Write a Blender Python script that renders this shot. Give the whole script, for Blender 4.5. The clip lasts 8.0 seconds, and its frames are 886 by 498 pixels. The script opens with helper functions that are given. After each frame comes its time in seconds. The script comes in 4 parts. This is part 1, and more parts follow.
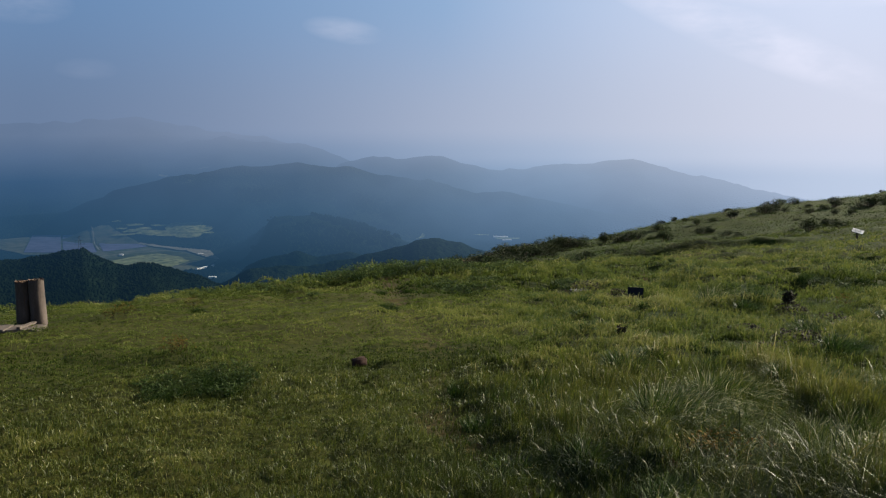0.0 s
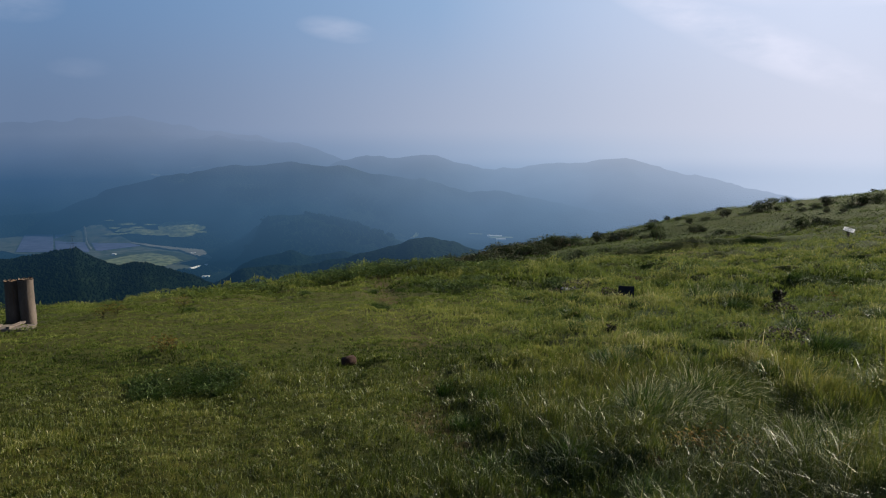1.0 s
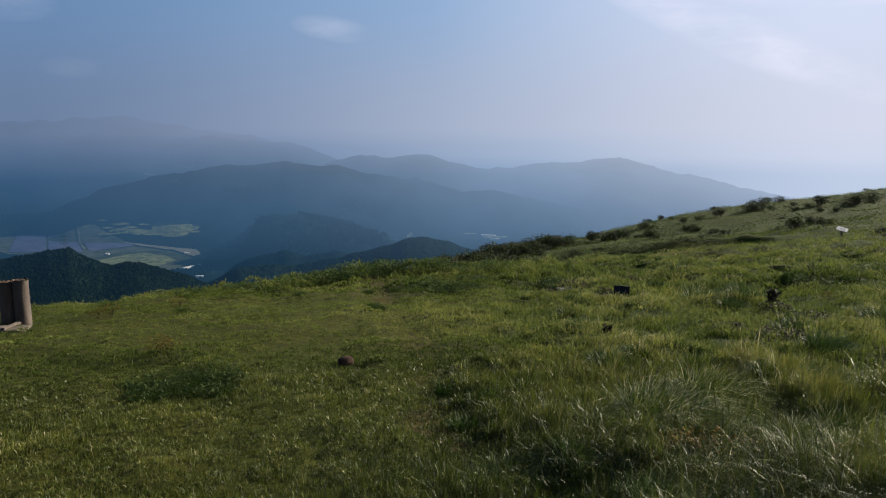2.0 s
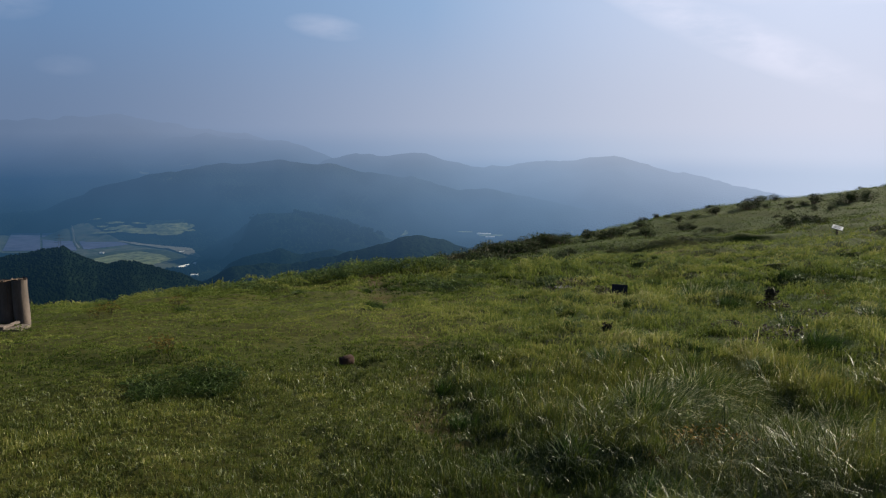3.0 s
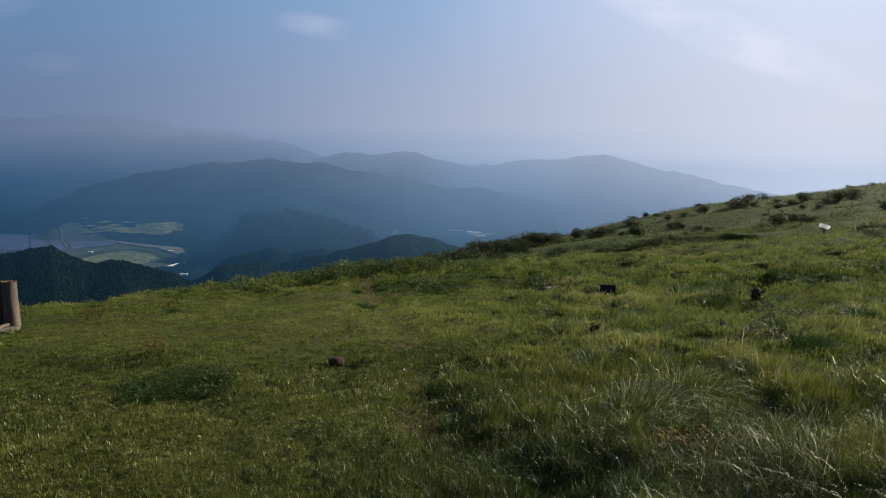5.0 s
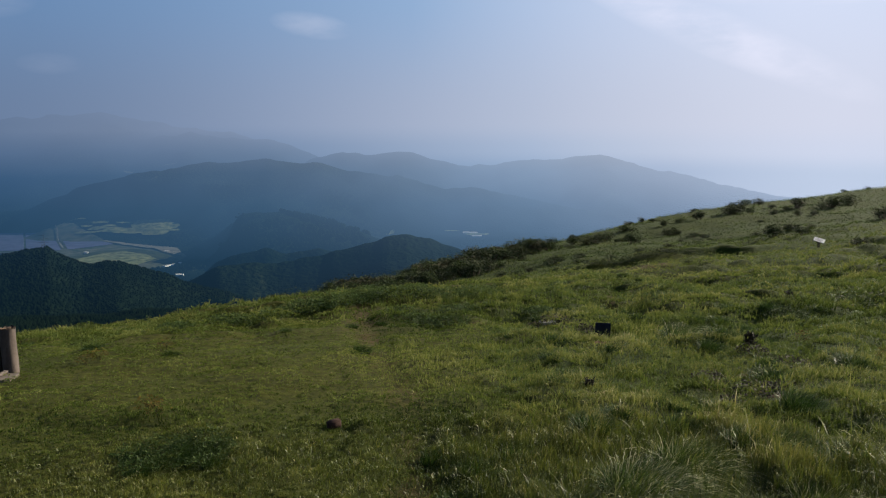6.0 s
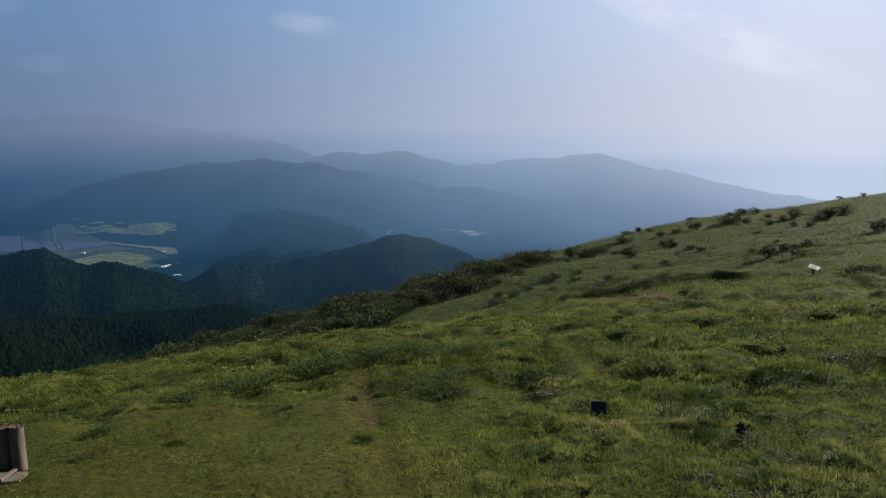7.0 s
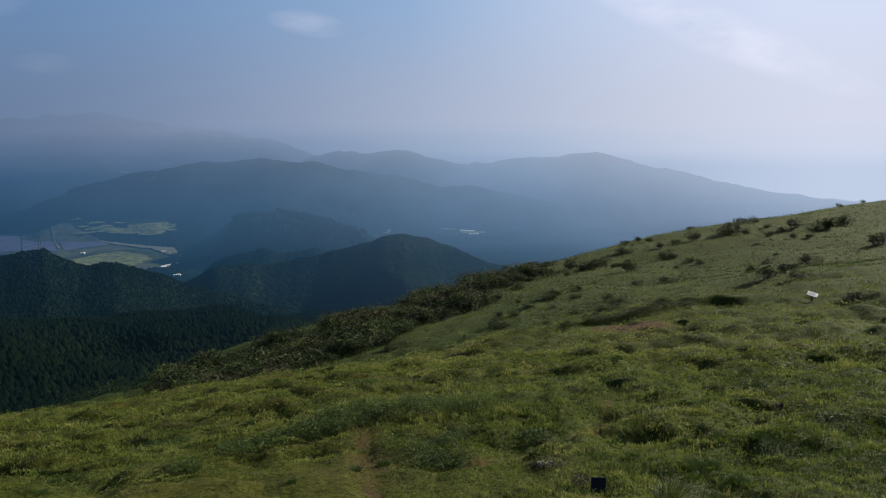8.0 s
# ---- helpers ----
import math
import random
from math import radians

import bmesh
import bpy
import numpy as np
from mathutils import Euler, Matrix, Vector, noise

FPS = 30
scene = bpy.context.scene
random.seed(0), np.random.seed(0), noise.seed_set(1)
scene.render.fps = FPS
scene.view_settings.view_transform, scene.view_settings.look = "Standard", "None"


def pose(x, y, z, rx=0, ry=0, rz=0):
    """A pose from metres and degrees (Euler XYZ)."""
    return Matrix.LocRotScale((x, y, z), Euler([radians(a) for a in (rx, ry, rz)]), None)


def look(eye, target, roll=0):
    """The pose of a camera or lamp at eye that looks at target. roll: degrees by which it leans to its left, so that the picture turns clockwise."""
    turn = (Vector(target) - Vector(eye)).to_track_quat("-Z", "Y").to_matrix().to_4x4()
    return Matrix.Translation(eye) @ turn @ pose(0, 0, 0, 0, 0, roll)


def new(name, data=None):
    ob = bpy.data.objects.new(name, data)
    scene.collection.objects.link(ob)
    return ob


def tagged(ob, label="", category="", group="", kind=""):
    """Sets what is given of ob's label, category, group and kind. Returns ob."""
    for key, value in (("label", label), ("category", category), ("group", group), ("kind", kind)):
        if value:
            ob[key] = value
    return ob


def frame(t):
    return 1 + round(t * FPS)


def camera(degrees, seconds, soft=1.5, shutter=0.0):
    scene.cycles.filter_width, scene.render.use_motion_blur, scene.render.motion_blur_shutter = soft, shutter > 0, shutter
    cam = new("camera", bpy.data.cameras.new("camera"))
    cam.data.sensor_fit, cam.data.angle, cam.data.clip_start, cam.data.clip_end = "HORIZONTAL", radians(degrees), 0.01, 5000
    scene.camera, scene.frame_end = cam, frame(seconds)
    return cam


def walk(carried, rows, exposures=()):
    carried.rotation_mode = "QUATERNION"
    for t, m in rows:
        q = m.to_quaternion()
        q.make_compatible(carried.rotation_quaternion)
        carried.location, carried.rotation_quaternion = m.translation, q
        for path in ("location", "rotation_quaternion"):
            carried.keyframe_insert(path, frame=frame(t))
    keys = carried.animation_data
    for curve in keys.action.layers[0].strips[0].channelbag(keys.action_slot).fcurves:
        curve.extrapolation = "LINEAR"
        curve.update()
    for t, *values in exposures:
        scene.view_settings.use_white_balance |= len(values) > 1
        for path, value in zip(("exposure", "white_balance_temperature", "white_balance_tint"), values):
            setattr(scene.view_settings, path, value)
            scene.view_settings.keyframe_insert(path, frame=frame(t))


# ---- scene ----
cam = camera(55.7, 8.0, soft=1.15)
PATH = [
    (0, (0.139, 0.545, 3.092), (0.137, 2.524, 2.804), -0.1),
    (0.5, (0.177, 0.552, 3.092), (0.18, 2.531, 2.804), -0.1),
    (1, (0.187, 0.536, 3.09), (0.2, 2.514, 2.8), -0.1),
    (1.5, (0.181, 0.527, 3.095), (0.202, 2.505, 2.805), -0.1),
    (3, (0.099, 0.505, 3.113), (0.137, 2.483, 2.818), -0.1),
    (3.5, (0.086, 0.459, 3.113), (0.131, 2.436, 2.818), -0.1),
    (4, (0.097, 0.426, 3.116), (0.148, 2.403, 2.821), -0.1),
    (5.5, (0.116, 0.429, 3.283), (0.182, 2.405, 2.984), -0.1),
    (6, (0.116, 0.435, 3.885), (0.186, 2.411, 3.587), -0.1),
    (6.5, (0.124, 0.41, 4.672), (0.197, 2.386, 4.372), -0.2),
    (7, (0.101, 0.373, 5.459), (0.177, 2.349, 5.158), -0.3),
    (7.5, (0.077, 0.391, 6.216), (0.154, 2.366, 5.914), -0.3),
    (8, (0.071, 0.394, 6.999), (0.148, 2.37, 6.695), -0.4),
]
walk(cam, [(t, look(eye, target, roll)) for t, eye, target, roll in PATH])

# ---- world, sun ----
SUN_BEARING, SUN_HEIGHT = 62.0, 25.0
world = bpy.data.worlds.new("sky")
scene.world = world
world.use_nodes = True
wn, wl = world.node_tree.nodes, world.node_tree.links
wn.clear()


def wnode(kind, **values):
    n = wn.new(kind)
    for key, value in values.items():
        n.inputs[key].default_value = value
    return n


def wmath(op, a, b=None, clamp=False):
    n = wn.new("ShaderNodeMath")
    n.operation, n.use_clamp = op, clamp
    for i, v in enumerate((a, b)):
        if v is None:
            continue
        if isinstance(v, (int, float)):
            n.inputs[i].default_value = v
        else:
            wl.new(v, n.inputs[i])
    return n.outputs[0]


def wmix(fac, a, b):
    n = wn.new("ShaderNodeMix")
    n.data_type = "RGBA"
    for i, v in ((0, fac), (6, a), (7, b)):
        if isinstance(v, (tuple, float, int)):
            n.inputs[i].default_value = v
        else:
            wl.new(v, n.inputs[i])
    return n.outputs[2]


def wsmooth(v, lo, hi):
    n = wn.new("ShaderNodeMapRange")
    n.interpolation_type = "SMOOTHSTEP"
    wl.new(v, n.inputs[0])
    n.inputs[1].default_value, n.inputs[2].default_value = lo, hi
    return n.outputs[0]


# colour of the lit air, for the sky and the haze painted on far land, by bearing (five stops from left to right) at
# falling heights of view, as a display shows it
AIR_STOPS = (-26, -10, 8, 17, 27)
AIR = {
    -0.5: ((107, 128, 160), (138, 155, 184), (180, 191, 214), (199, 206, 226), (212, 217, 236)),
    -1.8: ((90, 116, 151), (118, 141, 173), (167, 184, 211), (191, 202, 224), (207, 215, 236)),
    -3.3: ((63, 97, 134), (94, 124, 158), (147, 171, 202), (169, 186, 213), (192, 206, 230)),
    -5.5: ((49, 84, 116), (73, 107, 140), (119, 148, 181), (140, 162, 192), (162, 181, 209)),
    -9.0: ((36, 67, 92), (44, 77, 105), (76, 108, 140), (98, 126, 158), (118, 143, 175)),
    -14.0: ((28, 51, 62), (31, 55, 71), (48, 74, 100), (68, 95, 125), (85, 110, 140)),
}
EXPOSURE = 1.2


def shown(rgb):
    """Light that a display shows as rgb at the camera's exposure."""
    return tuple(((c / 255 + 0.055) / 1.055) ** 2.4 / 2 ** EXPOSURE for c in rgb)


sky = wn.new("ShaderNodeTexSky")
sky.sky_type, sky.sun_disc = "NISHITA", False
sky.sun_elevation, sky.sun_rotation = radians(SUN_HEIGHT), radians(SUN_BEARING)
sky.altitude, sky.air_density, sky.dust_density, sky.ozone_density = 700, 1.2, 0.9, 2.5
coord = wn.new("ShaderNodeTexCoord")
split = wn.new("ShaderNodeSeparateXYZ")
wl.new(coord.outputs["Generated"], split.inputs[0])
dx, dy, dz = split.outputs
# haze in the lower sky: pale towards the sun's side, slate blue away from it
side = wsmooth(dx, -0.55, 0.55)


def across(stops):
    n = wn.new("ShaderNodeValToRGB")
    while len(n.color_ramp.elements) < len(stops):
        n.color_ramp.elements.new(0.5)
    for e, (p, c) in zip(n.color_ramp.elements, stops):
        e.position, e.color = p, (*c, 1)
    wl.new(side, n.inputs[0])
    return n.outputs[0]


def air_row(height):
    """A row of the air's colours as stops for across()."""
    places = []
    for b in AIR_STOPS:
        u = min(1, max(0, (math.sin(radians(b)) + 0.55) / 1.1))
        places.append(u * u * (3 - 2 * u))
    return across([(p, tuple(c / (0.05 * 0.742) for c in shown(rgb))) for p, rgb in zip(places, AIR[height])])


low, deep, deeper = air_row(-0.5), air_row(-1.8), air_row(-3.3)
high = across([(0.05, (1.7, 3.05, 5.4)), (0.5, (3.3, 5.0, 7.7)), (0.95, (7.7, 8.6, 10.9))])
haze = wmix(wsmooth(dz, 0.0, 0.16), low, high)
haze = wmix(wsmooth(dz, 0.0, -0.033), haze, deep)
haze = wmix(wsmooth(dz, -0.03, -0.058), haze, deeper)
base_sky = wmix(wsmooth(dz, 0.45, 0.15), sky.outputs[0], haze)
# thin cloud: stretched noise, gathered in a few banks
stretch = wn.new("ShaderNodeMapping")
wl.new(coord.outputs["Generated"], stretch.inputs[0])
stretch.inputs["Scale"].default_value = (7.0, 7.0, 20.0)
stretch.inputs["Rotation"].default_value = (0, radians(-14), 0)
fluff = wnode("ShaderNodeTexNoise", Scale=1.3, Detail=6.0, Roughness=0.58)
wl.new(stretch.outputs[0], fluff.inputs["Vector"])


def bank(bearing, height, wide, tall, tilt):
    """A soft oval patch of sky: bearing, height and size in degrees, tilt in rise per degree."""
    east = wmath("SUBTRACT", wmath("ARCTAN2", dx, dy), radians(bearing))
    up = wmath("SUBTRACT", wmath("ARCSINE", dz), radians(height))
    up = wmath("SUBTRACT", up, wmath("MULTIPLY", east, tilt))
    a = wmath("POWER", wmath("ABSOLUTE", wmath("DIVIDE", east, radians(wide))), 2.0)
    b = wmath("POWER", wmath("ABSOLUTE", wmath("DIVIDE", up, radians(tall))), 2.0)
    return wmath("SUBTRACT", 1.0, wmath("ADD", a, b), clamp=True)


banks = [(-6.6, 6.3, 2.8, 0.9, -0.12, 0.32), (19.5, 5.6, 10.5, 1.7, -0.42, 0.5), (24.0, 9.6, 17.0, 2.6, -0.04, 0.75), (-27.0, 7.7, 4.0, 1.6, -0.1, 0.35), (-22.6, 3.6, 2.0, 0.7, 0.0, 0.10)]
cloud = None
for bearing, height, wide, tall, tilt, much in banks:
    one = wmath("MULTIPLY", bank(bearing, height, wide, tall, tilt), much)
    cloud = one if cloud is None else wmath("MAXIMUM", cloud, one)
cloud = wmath("MULTIPLY", cloud, wsmooth(fluff.outputs[0], 0.27, 0.70))
whole = wmix(cloud, base_sky, wmix(side, (6.0, 6.6, 8.4, 1), (11.4, 11.2, 13.0, 1)))
back = wnode("ShaderNodeBackground", Strength=0.05)
dim = wn.new("ShaderNodeVectorMath")
dim.operation = "SCALE"
dim.inputs["Scale"].default_value = 0.742
wl.new(whole, dim.inputs[0])
wl.new(dim.outputs[0], back.inputs[0])
wout = wn.new("ShaderNodeOutputWorld")
wl.new(back.outputs[0], wout.inputs[0])

sun_data = bpy.data.lights.new("sun", "SUN")
sun_data.energy, sun_data.angle, sun_data.color = 5.0, radians(0.6), (1.0, 0.90, 0.70)
sun = new("sun", sun_data)
TO_SUN = Vector((math.sin(radians(SUN_BEARING)) * math.cos(radians(SUN_HEIGHT)), math.cos(radians(SUN_BEARING)) * math.cos(radians(SUN_HEIGHT)), math.sin(radians(SUN_HEIGHT))))
sun.matrix_world = look(TO_SUN * 50, (0, 0, 0))
scene.view_settings.exposure = EXPOSURE


# ---- shape of the land ----
def lattice(ix, iy, seed):
    n = (ix.astype(np.int64) * 374761393 + iy.astype(np.int64) * 668265263 + seed * 69069) & 0x7FFFFFFF
    n = ((n ^ (n >> 13)) * 1274126177) & 0x7FFFFFFF
    return ((n ^ (n >> 16)) & 0xFFFFF) / 0xFFFFF


def vnoise(x, y, seed=0):
    """Smooth noise between -1 and 1."""
    ix, iy = np.floor(x), np.floor(y)
    fx, fy = x - ix, y - iy
    fx, fy = fx * fx * fx * (fx * (fx * 6 - 15) + 10), fy * fy * fy * (fy * (fy * 6 - 15) + 10)
    a = lattice(ix, iy, seed) * (1 - fx) + lattice(ix + 1, iy, seed) * fx
    b = lattice(ix, iy + 1, seed) * (1 - fx) + lattice(ix + 1, iy + 1, seed) * fx
    return (a * (1 - fy) + b * fy) * 2 - 1


def fbm(x, y, octaves=4, seed=0):
    total, amp = 0 * x, 1.0
    for k in range(octaves):
        total = total + amp * vnoise(x * 2 ** k + 17.3 * k, y * 2 ** k - 9.1 * k, seed + k)
        amp *= 0.5
    return total


def ridged(x, y, octaves=3, seed=0):
    total, amp = 0 * x, 1.0
    for k in range(octaves):
        total = total + amp * (1 - 2 * np.abs(vnoise(x * 2 ** k + 5.7 * k, y * 2 ** k + 3.1 * k, seed + k)))
        amp *= 0.5
    return total


def soft(s, w):
    return w * np.logaddexp(0, s / w)


def blob(x, y, cx, cy, sx, sy=None):
    return np.exp(-((x - cx) ** 2 / (2 * sx * sx) + (y - cy) ** 2 / (2 * (sy or sx) ** 2)))


def step(lo, hi, v):
    t = np.clip((v - lo) / (hi - lo), 0, 1)
    return t * t * (3 - 2 * t)


TRAIL = [(0.95, 5.4), (0.67, 6.1), (0.5, 6.6), (0.25, 7.3), (0.13, 8.0), (0.05, 9.0), (0.07, 10.0), (-0.05, 11.2), (-0.5, 13.6), (-0.85, 16.2), (-0.97, 18.05), (-1.1, 20.2), (-0.8, 22.0)]
SIDE_TRAIL = [(-0.85, 15.8), (0.16, 16.26), (1.26, 17.38), (2.2, 18.1), (4.3, 19.9), (5.0, 20.75), (6.4, 25.5)]


def away(x, y, line):
    """Distance to a line of points."""
    best = np.full(np.shape(x), 1e9)
    for (ax, ay), (bx, by) in zip(line, line[1:]):
        ux, uy = bx - ax, by - ay
        k = np.clip(((x - ax) * ux + (y - ay) * uy) / (ux * ux + uy * uy), 0, 1)
        best = np.minimum(best, np.hypot(x - ax - k * ux, y - ay - k * uy))
    return best


def worn(y):
    """How deep the trail is trodden: hardly at all across the mown middle of the meadow."""
    return 0.35 + 0.65 * np.maximum(0.85 * step(13.5, 15.5, y), 0.4 * step(8.3, 7.4, y))


def crest(x):
    """How far ahead the brow of the hillside lies."""
    return 106 + 0.72 * x - 0.06 * np.maximum(0, 8 - x) ** 2


def hillside(x, y, fine=True):
    x, y = np.asarray(x, float), np.asarray(y, float)
    yc, ax, ay = np.clip(y, -25, 230), x, y
    x = np.clip(x, -80, 130)
    past = soft(yc - 118, 6)
    z = 1.196 + 0.024 * x - 0.103 * yc - 0.0002 * x * yc - 0.0002 * x * x + 0.00126 * yc * yc - 0.00126 * past ** 2 - 0.12 * past
    z = z - 0.239 * soft(yc - 30 - 0.5 * x, 4) + 0.013 * soft(yc - 42 - 0.8 * x, 6) - 0.285 * soft(yc - 95 - 0.9 * x, 10)
    z = z - 0.66 * blob(x, y, 12, 45, 10) - 1.8 * blob(x, y, -14, 50, 12) - 0.15 * blob(x, y, 30, 75, 22) - 0.6 * blob(x, y, 9, 30, 6) + 1.2 * blob(x, y, 46, 118, 16)
    z = z - 0.55 * blob(x, y, -12.5, 24, 5, 6) - 0.25 * blob(x, y, -7, 23, 4, 4) + 1.3 * blob(x, y, 76, 140, 20, 25) + 1.0 * blob(x, y, 26, 112, 12, 14) + 0.5 * blob(x, y, 4, 92, 12, 14) + 1.3 * blob(x, y, 80, 132, 12, 22)
    z = z + 0.26 * blob(x, y, -5.5, 14.5, 4.5, 4) + 0.12 * blob(x, y, -0.5, 10.5, 3, 3) + 0.16 * blob(x, y, -1, 20.5, 4, 2) - 0.45 * blob(x, y, 20, 40, 6, 8)
    s = np.maximum(0, ay - crest(ax) - 6)
    z = z - np.where(s < 70, 0.006 * s * s, 0.006 * 4900 + 0.84 * (s - 70))
    # lip of taller growth along the near brow
    z = z + 0.16 * blob(x, y, 0.2, 21.6, 3.2, 0.8)
    if fine:
        hum = step(13, 20, y)
        z = z + 0.035 * fbm(x * 0.55, y * 0.55, 3, 5) * (0.5 + hum) + 0.08 * fbm(x * 0.16, y * 0.16, 3, 11) * (0.2 + hum)
        mound = 1 - 2 * np.abs(vnoise(x * 0.42 + 0.4 * vnoise(x * 0.5, y * 0.5, 18), y * 0.55, 17)) + 0.5 * (1 - 2 * np.abs(vnoise(x * 0.95, y * 1.1, 19)))
        off_trail = step(0.3, 1.3, away(x, y, TRAIL))
        z = z - 0.19 * mound * off_trail * step(13, 20, y) * step(75, 40, y)
        z = z - pits(x, y) * off_trail
        far = step(28, 60, y)
        z = z + 0.35 * far * fbm(x * 0.07, y * 0.07, 4, 21)
        # worn terracettes and the bare scar further down the slope
        bend = y - 44 - 0.9 * np.sin(x * 0.45) - 0.25 * (x - 12)
        z = z + 0.55 * step(-0.5, 0.35, bend) * step(5.0, 1.0, bend) * step(6.5, 9.0, x) * step(17.5, 14.0, x)
        bend = y - 46.5 - 0.8 * np.sin(x * 0.5 + 1) - 0.12 * (x - 14)
        z = z + 0.4 * step(-0.5, 0.4, bend) * step(4.0, 1.0, bend) * step(10, 13, x) * step(27, 20, x)
        z = z - 0.05 * worn(y) * step(0.45, 0.1, away(x, y, TRAIL)) - 0.04 * step(0.4, 0.1, away(x, y, SIDE_TRAIL))
    return z


HOLLOWS = [(-11.4, 26.6, 1.0, 0.32, 1.0), (-7.0, 22.5, 1.1, 0.26, 1.25), (-4.9, 20.3, 0.9, 0.26, 1.3), (-3.6, 18.6, 0.9, 0.15, 0.95), (-7.2, 18.3, 1.1, 0.22, 1.3), (-7.8, 21.6, 0.7, 0.20, 1.0), (-4.9, 23.4, 1.5, 0.18, 1.35), (-2.2, 19.9, 1.2, 0.24, 1.2)]


def pits(x, y):
    """Sunken creases of the hummocky meadow: long floor, steep bank on the sunward side."""
    d = 0 * x
    for hx, hy, wide, deep_, turn in HOLLOWS:
        c, s = math.cos(turn), math.sin(turn)
        u, v = (x - hx) * c + (y - hy) * s, (y - hy) * c - (x - hx) * s
        u = u + 0.15 * vnoise(x * 2.5, y * 2.5, 77)
        d = np.maximum(d, 0.65 * deep_ * step(-1.5 * wide, 0.0, u) * step(0.40, 0.02, u) * step(1.1 * wide, 0.4 * wide, np.abs(v)))
    p = x * 0.20 + 0.34 * y + 0.8 * vnoise(x * 0.22, y * 0.22, 71) + 0.3 * vnoise(x * 0.6, y * 0.6, 72)
    f = p - np.floor(p)
    saw = np.clip(f / 0.88, 0, 1) ** 2.2 * step(1.0, 0.86, f)
    rare = step(0.02, 0.38, vnoise(x * 0.42, y * 0.3, 73) + 0.12 * vnoise(x * 1.7, y * 1.7, 74))
    return np.maximum(d, 0.17 * saw * rare * step(0.6, 1.6, away(x, y, TRAIL)) * np.maximum(step(17.5, 19.5, y), step(2, 4, x))) * step(12.5, 15.5, y) * step(75, 45, y) * (0.35 + 0.65 * step(9, 3, x - 0.35 * y))


# Crests of the hills beyond: distance, steepness, then bearing and height along the crest.
RANGES = [
    (4780, 0.40, [(-34, 0), (-25.6, 27), (-19.9, 58), (-14.8, -18), (-12.3, -40), (-9, -120), (-5, -260), (0, -380), (40, -430)]),
    (4450, 0.42, [(-34, -115), (-25.6, -102), (-19.3, -93), (-14.5, -39), (-11.6, -69), (-9.4, -78), (-7.1, -141), (-4.1, -249), (-1, -400)]),
    (4100, 0.5, [(-9.4, -300), (-7.1, -173), (-4.9, -133), (-3, -147), (-0.8, -128), (1.3, -170), (3.6, -208), (7.8, -180), (12.7, -151), (14.2, -182), (21.4, -296), (30, -386), (40, -400)]),
    (3600, 0.56, [(-34, -320), (-24.1, -278), (-19.3, -210), (-14.5, -158), (-12.3, -155), (-9.7, -135), (-7.9, -155), (-6.4, -156), (-4.1, -196), (-1, -216), (2.4, -277), (4, -267), (9, -325), (16.1, -419), (40, -480)]),
    (3350, 0.6, [(-34, -319), (-25.6, -321), (-23.8, -333), (-20.9, -329), (-18.9, -355), (-16.9, -326), (-14.8, -345), (-12, -420), (0, -470)]),
    (2750, 0.5, [(-18, -405), (-16.5, -352), (-15.4, -320), (-14.5, -302), (-12.7, -284), (-10.8, -277), (-8.6, -284), (-6.9, -297), (-4.1, -342), (0, -410), (12, -450)]),
    (2150, 0.5, [(-15, -400), (-13.5, -345), (-12, -322), (-10, -308), (-8.6, -325), (-6.5, -312), (-4.5, -338), (-2, -400)]),
    (1600, 0.42, [(-18, -330), (-13, -259), (-9.4, -257), (-6.4, -247), (-2.6, -219), (-0.5, -207), (1.3, -217), (5.5, -266), (14.2, -337), (30, -380)]),
    (1300, 0.45, [(-40, -185), (-25.6, -177), (-23.5, -170), (-21.6, -198), (-19.3, -197), (-17.6, -211), (-14.1, -244), (-8, -290), (0, -330)]),
]


def valley(x, y):
    r, b = np.hypot(x, y), np.degrees(np.arctan2(x, y))
    floor = np.interp(r, [0, 300, 550, 1000, 1250, 2000, 3000, 5000], [-330, -260, -208, -232, -290, -415, -425, -430]) + 34 * fbm(x / 240, y / 240, 3, 31) * step(2300, 1700, r)
    z = floor
    for k, (dist, steep, line) in enumerate(RANGES):
        top = np.interp(b, [p[0] for p in line], [p[1] for p in line])
        edge = np.minimum(step(line[0][0] - 6, line[0][0], b), step(line[-1][0] + 6, line[-1][0], b))
        top = top - 260 * (1 - edge)
        spur = 0.5 + 0.5 * ridged(x / 300, y / 300, 3, 70 + k)
        fall = np.sqrt(((r - dist) * steep) ** 2 + 64) - 8
        top = top + dist * 0.0016 * np.exp(-fall / 25) * fbm(b * 1.1, r / 400 + k, 4, 60 + k)
        z = np.maximum(z, top - fall + (75 if dist < 3500 else 28) * (spur - 0.5) * np.clip(fall / 90, 0, 1) * np.clip(dist / 3000, 0.5, 1))
    # level floor of the basin that holds the solar park
    flat = np.maximum(step(1.2, 0.9, np.hypot((x + 1350) / 520, (y - 2980) / 330)), step(1.2, 0.9, np.hypot((x + 900) / 300, (y - 2620) / 300)))
    z = z * (1 - flat) + (-417 + 2 * fbm(x / 90, y / 90, 2, 33)) * flat
    rise = step(1.3, 0.85, np.hypot((x + 1080) / 290, (y - 3110) / 150))
    return z * (1 - rise) + (-417 + 0.26 * np.maximum(0, y - 2980) + 3 * fbm(x / 80, y / 80, 2, 34)) * rise


